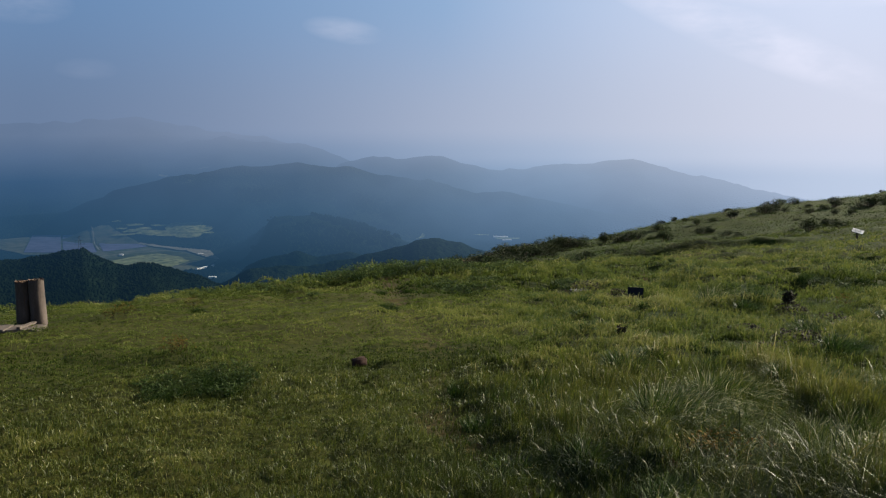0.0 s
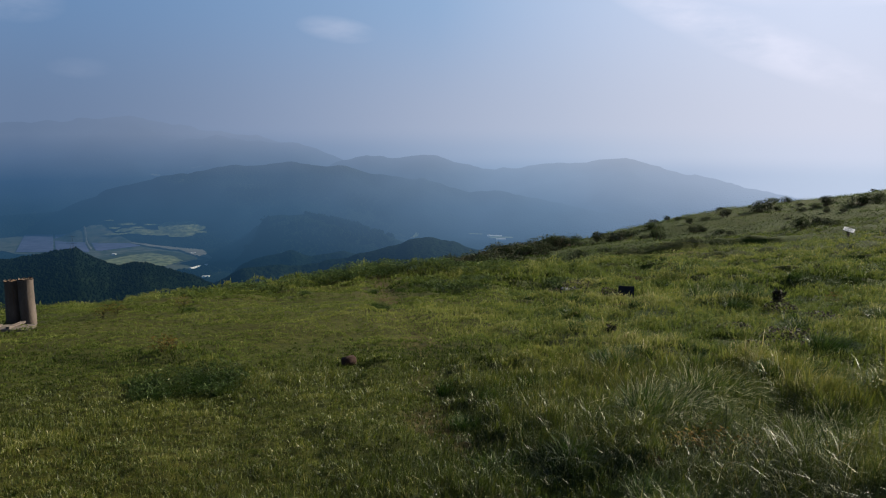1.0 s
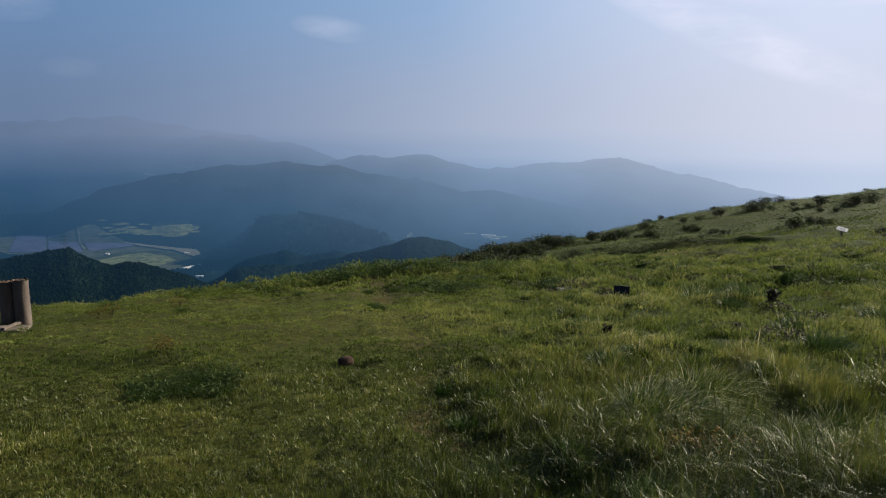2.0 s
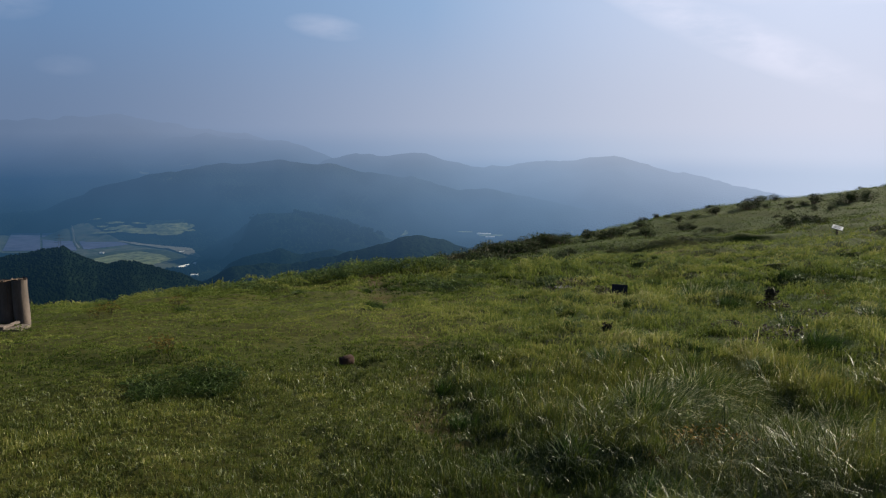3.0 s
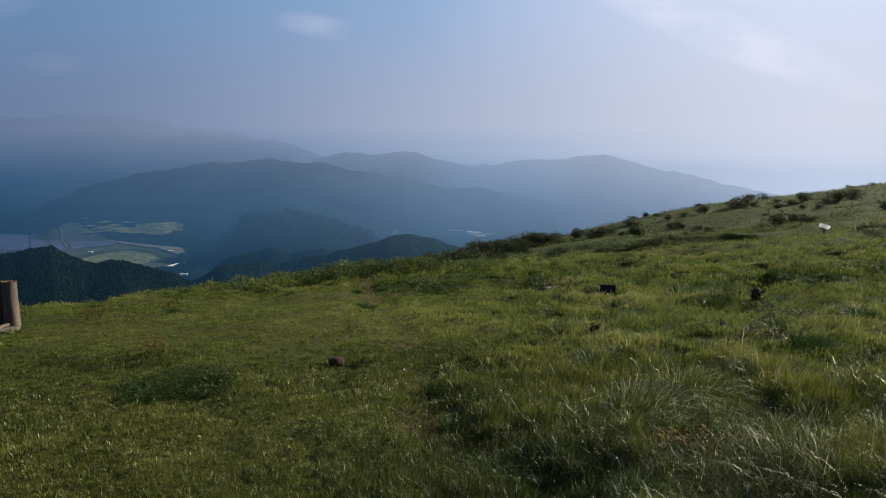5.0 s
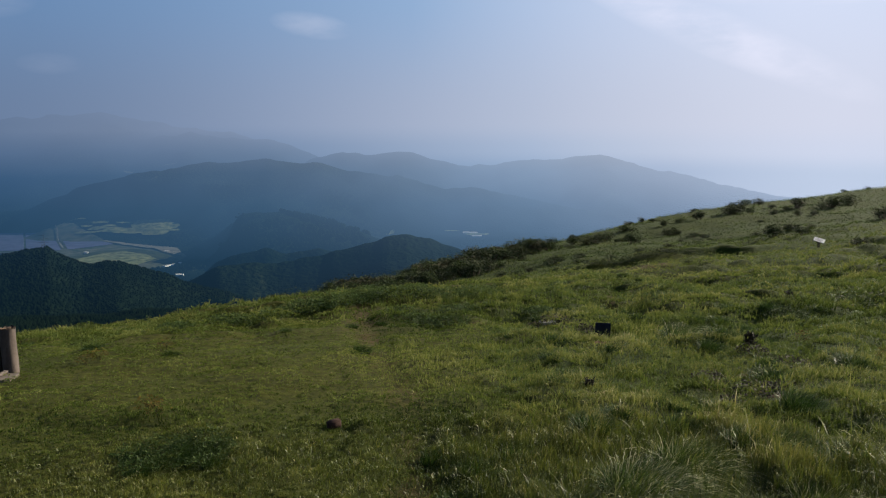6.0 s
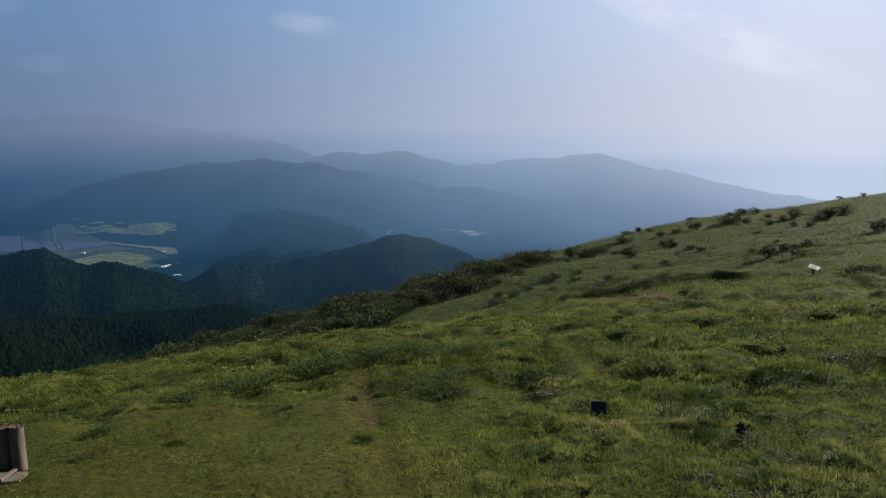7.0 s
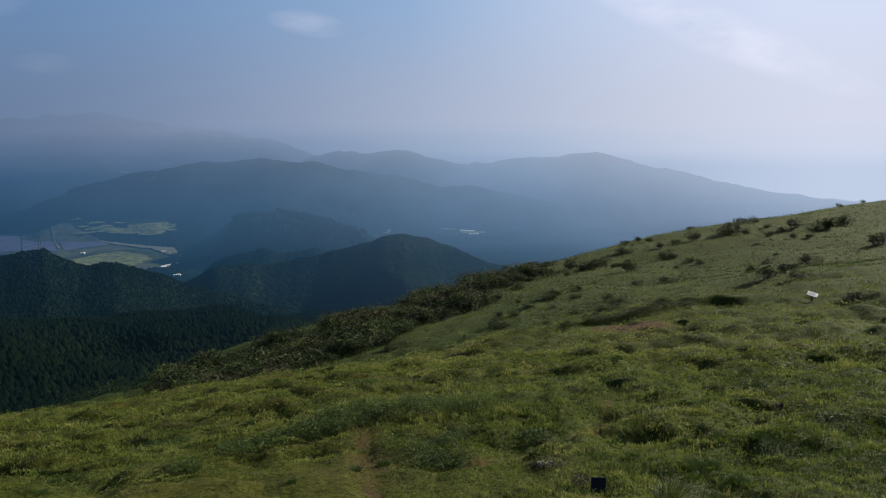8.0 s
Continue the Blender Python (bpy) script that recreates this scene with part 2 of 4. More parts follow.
def land(x, y):
    h, v = hillside(x, y), valley(x, y)
    back = step(-10, -300, y)
    h = np.where(y < 0, h + 0.12 * np.maximum(0, -y - 25) * step(0, 1, back + 0.01), h)
    v = np.where(y < 0, v * (1 - back) + back * (-200 + 0 * v), v)
    return np.maximum(np.minimum(h, 60), v)


EYE_X, EYE_Y = 0.1, 0.45
bearings = np.radians(np.concatenate([np.arange(-42, 46.01, 0.28), np.arange(49, 318, 3.0)]))


def polar_sheet(name, r0, r1, rings, material, attributes=None):
    rr = np.geomspace(r0, r1, rings) if rings else np.concatenate([np.geomspace(r0, 6, 56)[:-1], np.geomspace(6, 50, 330)[:-1], np.geomspace(50, r1, 100)])
    R, B = np.meshgrid(rr, bearings, indexing="ij")
    X, Y = EYE_X + R * np.sin(B), EYE_Y + R * np.cos(B)
    Z = land(X, Y)
    n, m = R.shape
    co = np.stack([X, Y, Z], -1).reshape(-1, 3)
    i, j = np.meshgrid(np.arange(n - 1), np.arange(m), indexing="ij")
    j2 = (j + 1) % m
    quads = np.stack([i * m + j, (i + 1) * m + j, (i + 1) * m + j2, i * m + j2], -1).reshape(-1, 4)
    mesh = quad_mesh(name, co, quads[:, ::-1], material, smooth=True)
    if attributes:
        for key, fn in attributes.items():
            at = mesh.attributes.new(key, "FLOAT", "POINT")
            at.data.foreach_set("value", fn(X, Y).ravel().astype(np.float32))
    return new(name, mesh)


def quad_mesh(name, co, faces, material, smooth=False):
    """A mesh from arrays; all faces have the same number of corners."""
    mesh = bpy.data.meshes.new(name)
    k = faces.shape[1]
    mesh.vertices.add(len(co))
    mesh.vertices.foreach_set("co", np.ascontiguousarray(co, np.float32).ravel())
    mesh.loops.add(faces.size)
    mesh.loops.foreach_set("vertex_index", np.ascontiguousarray(faces, np.int32).ravel())
    mesh.polygons.add(len(faces))
    mesh.polygons.foreach_set("loop_start", np.arange(0, faces.size, k, dtype=np.int32))
    mesh.polygons.foreach_set("loop_total", np.full(len(faces), k, np.int32))
    if smooth:
        mesh.polygons.foreach_set("use_smooth", np.ones(len(faces), bool))
    mesh.materials.append(material)
    mesh.update()
    return mesh


# what grows where, 0 to 1; bare holds worn soil and spots painted for shade
def bare(x, y):
    n = 0.10 * vnoise(x * 2.2, y * 2.2, 3)
    trail = step(0.30, 0.06, away(x, y, TRAIL) + 1.6 * n) * (0.62 + 0.5 * vnoise(x * 0.9, y * 0.9, 8)).clip(0, 1) * (0.9 * worn(y) - 0.05)
    trail = np.maximum(trail, 0.5 * step(0.24, 0.05, away(x, y, SIDE_TRAIL) + n) * step(-0.1, 0.5, vnoise(x * 0.5, y * 0.5, 9) + 0.3))
    trail = np.maximum(trail, 0.35 * blob(x, y, -0.9, 17.9, 0.5, 1.1))
    scar = 0.9 * step(0.35, 0.7, blob(x, y, 11.0, 40.2, 1.5, 1.4) + 2.0 * n)
    # dark soil painted where shade falls by tussocks and herbs; last spot bares the plate
    for hx, hy, wide in ((2.1, 6.45, 0.30), (2.45, 6.35, 0.22), (3.5, 6.45, 0.25), (4.55, 10.35, 0.3), (4.9, 10.95, 0.35), (5.05, 12.2, 0.3), (4.25, 11.3, 0.25), (3.58, 15.05, 0.28)):
        scar = np.maximum(scar, step(0.45, 0.8, blob(x, y, hx, hy, wide, 0.8 * wide) + 2.0 * n))
    return np.clip(np.maximum(trail, scar), 0, 1)


def dry(x, y):
    """Yellowing of the sward."""
    left = step(4.0, -3.0, x - 0.04 * y + 1.5 * vnoise(x * 0.25, y * 0.25, 14))
    ledge = 0.8 * blob(x, y, 6, 36, 9, 9)
    return np.clip(0.75 * left * step(52, 42, y) + 0.75 * ledge + 0.3 * fbm(x * 0.35, y * 0.35, 3, 15), 0, 1)


# ---- materials ----
def material(name):
    m = bpy.data.materials.new(name)
    m.use_nodes = True
    m.node_tree.nodes.clear()
    return m, m.node_tree.nodes, m.node_tree.links


def ramp(nodes, stops):
    n = nodes.new("ShaderNodeValToRGB")
    while len(n.color_ramp.elements) < len(stops):
        n.color_ramp.elements.new(0.5)
    for e, (p, c) in zip(n.color_ramp.elements, stops):
        e.position, e.color = p, (*c, 1)
    return n


def surface(name, dark, light, scale=8.0, rough=0.85, bump=0.3, metal=0.0, stretch=(1, 1, 1), extra=None):
    """A two-scale mottled surface."""
    m, n, l = material(name)
    out, bs = n.new("ShaderNodeOutputMaterial"), n.new("ShaderNodeBsdfPrincipled")
    tc, mp = n.new("ShaderNodeTexCoord"), n.new("ShaderNodeMapping")
    mp.inputs["Scale"].default_value = stretch
    l.new(tc.outputs["Object"], mp.inputs[0])
    big, small = n.new("ShaderNodeTexNoise"), n.new("ShaderNodeTexNoise")
    big.inputs["Scale"].default_value, big.inputs["Detail"].default_value = scale, 5
    small.inputs["Scale"].default_value, small.inputs["Detail"].default_value = scale * 9, 4
    mixv = n.new("ShaderNodeMix")
    for t in (big, small):
        l.new(mp.outputs[0], t.inputs["Vector"])
    mixv.inputs[0].default_value = 0.4
    l.new(big.outputs[0], mixv.inputs[2])
    l.new(small.outputs[0], mixv.inputs[3])
    rp = ramp(n, [(0.3, dark), (0.7, light)] if not extra else [(0.25, dark), (0.5, light), (0.75, extra)])
    l.new(mixv.outputs[0], rp.inputs[0])
    l.new(rp.outputs[0], bs.inputs["Base Color"])
    bs.inputs["Roughness"].default_value, bs.inputs["Metallic"].default_value = rough, metal
    bm = n.new("ShaderNodeBump")
    bm.inputs["Strength"].default_value, bm.inputs["Distance"].default_value = bump, 0.01
    l.new(mixv.outputs[0], bm.inputs["Height"])
    l.new(bm.outputs[0], bs.inputs["Normal"])
    l.new(bs.outputs[0], out.inputs[0])
    return m


def turf_material():
    m, n, l = material("turf")
    out, bs = n.new("ShaderNodeOutputMaterial"), n.new("ShaderNodeBsdfPrincipled")
    geo = n.new("ShaderNodeNewGeometry")
    noise_big, noise_small = n.new("ShaderNodeTexNoise"), n.new("ShaderNodeTexNoise")
    noise_big.inputs["Scale"].default_value, noise_big.inputs["Detail"].default_value = 0.5, 6
    noise_small.inputs["Scale"].default_value, noise_small.inputs["Detail"].default_value = 9.0, 6
    for t in (noise_big, noise_small):
        l.new(geo.outputs["Position"], t.inputs["Vector"])
    green = ramp(n, [(0.3, (0.010, 0.018, 0.002)), (0.7, (0.030, 0.046, 0.006))])
    straw = ramp(n, [(0.3, (0.018, 0.020, 0.003)), (0.7, (0.052, 0.052, 0.007))])
    soil = ramp(n, [(0.3, (0.026, 0.013, 0.008)), (0.7, (0.080, 0.041, 0.024))])
    for rp in (green, straw, soil):
        l.new(noise_small.outputs[0], rp.inputs[0])
    at_dry, at_bare = n.new("ShaderNodeAttribute"), n.new("ShaderNodeAttribute")
    at_dry.attribute_name, at_bare.attribute_name = "dry", "bare"

    def mix(fac, a, b):
        x = n.new("ShaderNodeMix")
        x.data_type = "RGBA"
        l.new(fac, x.inputs[0]), l.new(a, x.inputs[6]), l.new(b, x.inputs[7])
        return x.outputs[2]

    c = mix(at_dry.outputs["Fac"], green.outputs[0], straw.outputs[0])
    c = mix(at_bare.outputs["Fac"], c, soil.outputs[0])
    l.new(c, bs.inputs["Base Color"])
    bs.inputs["Roughness"].default_value = 0.95
    bs.inputs["Specular IOR Level"].default_value = 0.1
    bm = n.new("ShaderNodeBump")
    bm.inputs["Strength"].default_value, bm.inputs["Distance"].default_value = 0.7, 0.05
    l.new(noise_small.outputs[0], bm.inputs["Height"])
    l.new(bm.outputs[0], bs.inputs["Normal"])
    l.new(bs.outputs[0], out.inputs[0])
    return m


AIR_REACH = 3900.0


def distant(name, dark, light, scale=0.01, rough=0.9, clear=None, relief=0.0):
    """Far things with haze painted in: their own colour fades with distance into an emission coloured like lit air."""
    m, n, l = material(name)
    out, bs, em, mx = n.new("ShaderNodeOutputMaterial"), n.new("ShaderNodeBsdfPrincipled"), n.new("ShaderNodeEmission"), n.new("ShaderNodeMixShader")
    geo = n.new("ShaderNodeNewGeometry")
    tx = n.new("ShaderNodeTexNoise")
    tx.inputs["Scale"].default_value, tx.inputs["Detail"].default_value, tx.inputs["Roughness"].default_value = scale, 8, 0.62
    l.new(geo.outputs["Position"], tx.inputs["Vector"])
    rp = ramp(n, [(0.35, dark), (0.66, light)] + ([(0.76, clear)] if clear else []))
    l.new(tx.outputs[0], rp.inputs[0])
    l.new(rp.outputs[0], bs.inputs["Base Color"])
    bs.inputs["Roughness"].default_value, bs.inputs["Specular IOR Level"].default_value = rough, 0.0
    if relief:
        tops = n.new("ShaderNodeTexNoise")
        tops.inputs["Scale"].default_value, tops.inputs["Detail"].default_value = 0.09, 4
        l.new(geo.outputs["Position"], tops.inputs["Vector"])
        bump = n.new("ShaderNodeBump")
        bump.inputs["Strength"].default_value, bump.inputs["Distance"].default_value = relief, 9.0
        l.new(tops.outputs[0], bump.inputs["Height"])
        l.new(bump.outputs[0], bs.inputs["Normal"])
    sx = n.new("ShaderNodeSeparateXYZ")
    l.new(geo.outputs["Position"], sx.inputs[0])
    ln = n.new("ShaderNodeVectorMath")
    ln.operation = "LENGTH"
    l.new(geo.outputs["Position"], ln.inputs[0])

    def mt(op, a, b=0.0):
        k = n.new("ShaderNodeMath")
        k.operation = op
        for i, v in enumerate((a, b)):
            if isinstance(v, (int, float)):
                k.inputs[i].default_value = v
            else:
                l.new(v, k.inputs[i])
        return k.outputs[0]

    def span(v, lo, hi, a=0.0, b=1.0):
        k = n.new("ShaderNodeMapRange")
        l.new(v, k.inputs[0])
        for i, x in enumerate((lo, hi, a, b)):
            k.inputs[i + 1].default_value = x
        return k.outputs[0]

    # share of painted haze: more with distance, more in the valleys, drifting in broad swathes
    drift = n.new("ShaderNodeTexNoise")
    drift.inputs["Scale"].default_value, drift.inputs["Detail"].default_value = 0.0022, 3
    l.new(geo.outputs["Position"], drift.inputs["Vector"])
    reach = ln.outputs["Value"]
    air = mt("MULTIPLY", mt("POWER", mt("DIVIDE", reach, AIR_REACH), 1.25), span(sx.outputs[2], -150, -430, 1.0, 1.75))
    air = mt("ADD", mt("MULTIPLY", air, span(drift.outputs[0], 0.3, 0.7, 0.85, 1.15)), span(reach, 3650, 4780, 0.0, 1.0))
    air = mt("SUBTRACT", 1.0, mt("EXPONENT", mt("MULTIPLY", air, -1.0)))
    # colour of the painted haze by bearing and height of view
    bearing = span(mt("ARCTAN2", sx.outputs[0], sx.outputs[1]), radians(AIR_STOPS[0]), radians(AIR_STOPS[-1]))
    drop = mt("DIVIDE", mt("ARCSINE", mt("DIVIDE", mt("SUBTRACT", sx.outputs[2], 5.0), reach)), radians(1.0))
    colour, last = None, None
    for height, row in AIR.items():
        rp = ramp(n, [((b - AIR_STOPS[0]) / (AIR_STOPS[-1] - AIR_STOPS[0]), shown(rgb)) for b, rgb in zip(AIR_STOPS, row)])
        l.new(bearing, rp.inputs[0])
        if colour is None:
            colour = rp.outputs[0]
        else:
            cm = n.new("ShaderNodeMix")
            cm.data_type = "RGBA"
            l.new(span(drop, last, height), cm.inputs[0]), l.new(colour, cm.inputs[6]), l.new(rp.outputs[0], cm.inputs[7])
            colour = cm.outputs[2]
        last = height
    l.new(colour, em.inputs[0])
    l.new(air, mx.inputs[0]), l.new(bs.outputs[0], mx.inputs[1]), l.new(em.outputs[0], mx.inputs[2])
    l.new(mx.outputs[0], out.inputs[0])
    return m


TURF = turf_material()
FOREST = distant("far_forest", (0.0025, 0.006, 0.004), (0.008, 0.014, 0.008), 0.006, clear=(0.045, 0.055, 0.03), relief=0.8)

# ---- ground and distance ----
ground = polar_sheet("ground", 0.05, 240, 0, TURF, {"dry": dry, "bare": bare})
tagged(ground, "grassy mountain hillside with worn soil trails", "ground", kind="structure")
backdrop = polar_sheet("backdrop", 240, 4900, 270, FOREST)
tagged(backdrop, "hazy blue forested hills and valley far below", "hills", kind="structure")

# ---- plant materials ----
def leaf_material(name, stops, rough=0.42, through_share=0.35, attribute="tint", vary=0.0):
    m, n, l = material(name)
    out, bs, tr, mx = n.new("ShaderNodeOutputMaterial"), n.new("ShaderNodeBsdfPrincipled"), n.new("ShaderNodeBsdfTranslucent"), n.new("ShaderNodeMixShader")
    at = n.new("ShaderNodeAttribute")
    at.attribute_name = attribute
    rp = ramp(n, stops)
    l.new(at.outputs["Fac"], rp.inputs[0])
    colour = rp.outputs[0]
    if vary:
        info, hsv, span = n.new("ShaderNodeObjectInfo"), n.new("ShaderNodeHueSaturation"), n.new("ShaderNodeMapRange")
        span.inputs[3].default_value, span.inputs[4].default_value = 1 - vary, 1 + vary
        l.new(info.outputs["Random"], span.inputs[0])
        l.new(span.outputs[0], hsv.inputs["Value"])
        l.new(colour, hsv.inputs["Color"])
        colour = hsv.outputs[0]
    l.new(colour, bs.inputs["Base Color"])
    l.new(colour, tr.inputs[0])
    bs.inputs["Roughness"].default_value, bs.inputs["Specular IOR Level"].default_value = rough, 0.35 if rough < 0.5 else 0.15
    mx.inputs[0].default_value = through_share
    l.new(bs.outputs[0], mx.inputs[1]), l.new(tr.outputs[0], mx.inputs[2]), l.new(mx.outputs[0], out.inputs[0])
    return m


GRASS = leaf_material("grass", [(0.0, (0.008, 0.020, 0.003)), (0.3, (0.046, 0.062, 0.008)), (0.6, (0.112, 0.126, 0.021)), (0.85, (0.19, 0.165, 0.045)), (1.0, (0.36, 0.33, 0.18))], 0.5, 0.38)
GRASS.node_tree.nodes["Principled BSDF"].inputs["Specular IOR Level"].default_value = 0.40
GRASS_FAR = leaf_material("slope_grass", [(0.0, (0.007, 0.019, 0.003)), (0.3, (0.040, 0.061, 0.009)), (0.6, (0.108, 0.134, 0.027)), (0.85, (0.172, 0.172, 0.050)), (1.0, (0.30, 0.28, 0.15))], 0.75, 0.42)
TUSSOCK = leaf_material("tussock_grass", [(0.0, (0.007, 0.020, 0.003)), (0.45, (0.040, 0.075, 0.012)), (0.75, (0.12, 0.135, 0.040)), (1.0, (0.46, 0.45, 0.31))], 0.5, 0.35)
WEED = leaf_material("weed_leaf", [(0.0, (0.008, 0.022, 0.004)), (0.5, (0.034, 0.062, 0.013)), (1.0, (0.100, 0.140, 0.036))], 0.62, 0.34)
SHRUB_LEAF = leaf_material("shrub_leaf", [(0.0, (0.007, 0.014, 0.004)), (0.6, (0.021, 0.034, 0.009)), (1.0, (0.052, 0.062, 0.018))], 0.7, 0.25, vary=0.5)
BROWN_LEAF = leaf_material("browning_leaf", [(0.0, (0.008, 0.011, 0.005)), (0.6, (0.024, 0.027, 0.011)), (1.0, (0.07, 0.058, 0.026))], 0.7, 0.2)
RUST_LEAF = leaf_material("rust_leaf", [(0.0, (0.020, 0.014, 0.005)), (0.5, (0.070, 0.050, 0.009)), (1.0, (0.13, 0.075, 0.013))], 0.8, 0.3)
DARK_LEAF = leaf_material("dead_or_shade_leaf", [(0.0, (0.010, 0.009, 0.007)), (0.7, (0.024, 0.021, 0.014)), (1.0, (0.05, 0.042, 0.028))], 0.7, 0.1)
BARK = surface("bark", (0.03, 0.022, 0.015), (0.09, 0.065, 0.045), 20, 0.9, 0.5)

rng = np.random.default_rng(7)


def with_tint(mesh, tint):
    at = mesh.attributes.new("tint", "FLOAT", "POINT")
    at.data.foreach_set("value", np.ascontiguousarray(tint, np.float32).ravel())
    return mesh


def blade_arrays(base, length, width, way, lean, tint, seg=2, droop=0.62, root_shade=0.32):
    """Tapered, bent blades of grass. base: n x 3; way: the bearing each one leans to; lean: 0 upright to 1 flat. The
    tint paints shade at the root and light at the tip.
    """
    n = len(base)
    turn = rng.uniform(0, math.pi, n)
    side = np.stack([np.cos(turn), np.sin(turn), 0 * turn], -1) * (width / 2)[:, None]
    ahead = np.stack([np.sin(way), np.cos(way), 0 * way], -1)
    rows, tints = [], []
    for k in range(seg + 1):
        s = k / seg
        mid = base + ahead * (length * lean * s ** 1.8)[:, None]
        mid[:, 2] += length * (s - lean * droop * s ** 2.4)
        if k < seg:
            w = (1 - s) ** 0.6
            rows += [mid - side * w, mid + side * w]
            tints += [tint + root_shade * (s - 0.75)] * 2
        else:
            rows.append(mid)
            tints.append(tint + 0.35 * root_shade + 0.02)
    co = np.stack(rows, 1)
    per = co.shape[1]
    start = (np.arange(n) * per)[:, None]
    tris = [[2 * k, 2 * k + 1, 2 * k + 3, 2 * k, 2 * k + 3, 2 * k + 2] for k in range(seg - 1)] + [[2 * seg - 2, 2 * seg - 1, 2 * seg]]
    pattern = np.array([i for t in tris for i in t])
    faces = (start + pattern[None, :]).reshape(-1, 3)
    return co.reshape(-1, 3), faces, np.clip(np.stack(tints, 1), 0, 1).ravel()


def leaf_arrays(base, size, tint, slim=0.45, droop=0.5):
    """Pointed leaves, each a folded pair of triangles, lying at all angles."""
    n = len(base)
    a = rng.uniform(0, 2 * math.pi, n)
    up = rng.uniform(-0.2, 1.0, n) * droop
    out = np.stack([np.cos(a) * np.cos(up), np.sin(a) * np.cos(up), np.sin(up)], -1)
    side = np.stack([-np.sin(a), np.cos(a), rng.uniform(-0.5, 0.5, n)], -1)
    mid = base + out * (size * 0.5)[:, None]
    fold = np.zeros((n, 3))
    fold[:, 2] = size * 0.10
    co = np.stack([base, mid + side * (size * slim / 2)[:, None] + fold, base + out * size[:, None], mid - side * (size * slim / 2)[:, None] + fold], 1)
    start = (np.arange(n) * 4)[:, None]
    faces = (start + np.array([0, 1, 2, 0, 2, 3])[None, :]).reshape(-1, 3)
    return co.reshape(-1, 3), faces, np.clip(np.repeat(tint, 4), 0, 1)


def fan(n, r0, r1, b0=-40, b1=43):
    """Places on the slope, thinning out with distance."""
    u = rng.random(n)
    r = r0 * (r1 / r0) ** u
    b = np.radians(rng.uniform(b0, b1, n))
    return EYE_X + r * np.sin(b), EYE_Y + r * np.cos(b), r


def beyond_trail(x, y):
    """1 on the lush side of the trail, 0 on the mown side."""
    return step(0.05, 0.45, x - np.interp(y, [p[1] for p in TRAIL], [p[0] for p in TRAIL]) + 0.12 * vnoise(x * 1.5, y * 1.5, 49)) * step(22, 18, y)


def sward_height(x, y):
    right = step(-0.5, 3.5, x - 0.12 * y + 1.0 + 1.2 * vnoise(x * 0.3, y * 0.3, 41))
    tall = 0.048 + 0.015 * step(9, 14, y) + 0.10 * right * step(40, 5, y) + 0.13 * step(15, 24, y) + 0.045 * beyond_trail(x, y)
    tall = tall + 0.16 * blob(x, y, -1.9, 21.2, 2.0, 0.8) + 0.16 * blob(x, y, 1.2, 21.8, 1.6, 0.7)
    return tall * (0.75 + 0.55 * fbm(x * 0.7, y * 0.7, 2, 42)).clip(0.7, 1.6)


def lumps(x, y):
    """Small clumps in which the sward stands."""
    rough = 0.5 + 0.5 * step(-1.0, 2.5, x - 0.08 * y + 1.2 * vnoise(x * 0.3, y * 0.3, 41))
    rough = np.maximum(rough, step(13, 18, y))
    rough = rough * (1 - worn(y) * step(0.55, 0.1, away(x, y, TRAIL))) * step(0.05, 0.45, away(x, y, SIDE_TRAIL)) * step(0.15, 0.5, np.hypot(x + 0.8, y - 9.4))
    return rough * (0.17 * np.clip(vnoise(x * 1.7, y * 1.9, 61) + 0.55 * vnoise(x * 4.3, y * 4.3, 62), 0, 1) + 0.10 * np.clip(vnoise(x * 0.9, y * 0.9, 63), 0, 1) + 0.07 * np.clip(vnoise(x * 8.5, y * 8.5, 65), 0, 1))


def sward_tint(x, y):
    thick = step(-0.5, 1.5, ((y - 44) * 26 - (x + 9) * 52) / 58) * step(36, 44, y) * step(8, 4, x - 0.25 * (y - 44))
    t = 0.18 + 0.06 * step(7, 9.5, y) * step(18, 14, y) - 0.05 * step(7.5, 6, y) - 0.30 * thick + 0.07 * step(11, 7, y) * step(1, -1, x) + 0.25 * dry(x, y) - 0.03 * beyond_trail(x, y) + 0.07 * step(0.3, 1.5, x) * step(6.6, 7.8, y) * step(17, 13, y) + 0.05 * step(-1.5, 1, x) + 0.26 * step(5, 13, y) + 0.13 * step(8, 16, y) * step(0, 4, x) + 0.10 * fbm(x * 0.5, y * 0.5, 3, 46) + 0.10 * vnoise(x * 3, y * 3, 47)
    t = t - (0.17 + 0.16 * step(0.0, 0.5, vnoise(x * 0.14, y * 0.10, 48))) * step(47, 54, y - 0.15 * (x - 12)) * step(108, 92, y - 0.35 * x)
    # lumps term paints sunlit clump tops and shaded gaps into the tint
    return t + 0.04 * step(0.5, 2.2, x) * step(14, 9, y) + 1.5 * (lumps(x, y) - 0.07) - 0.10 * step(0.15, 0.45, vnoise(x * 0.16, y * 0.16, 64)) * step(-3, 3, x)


def sward(name, n, r0, r1, seg, width, label, grow=1.0, b0=-40, b1=43, where=None, bend=0.0):
    x, y, r = fan(n, r0, r1, b0, b1)
    keep = (rng.random(n) > 0.85 * bare(x, y)) & (y < crest(x) + 30)
    if where:
        keep &= where(x, y)
    x, y, r = x[keep], y[keep], r[keep]
    # gather the blades in small tufts
    x = x + 0.03 * vnoise(x * 9, y * 9, 43)
    y = y + 0.03 * vnoise(x * 9, y * 9, 44)
    z = hillside(x, y) - 0.01 + lumps(x, y)
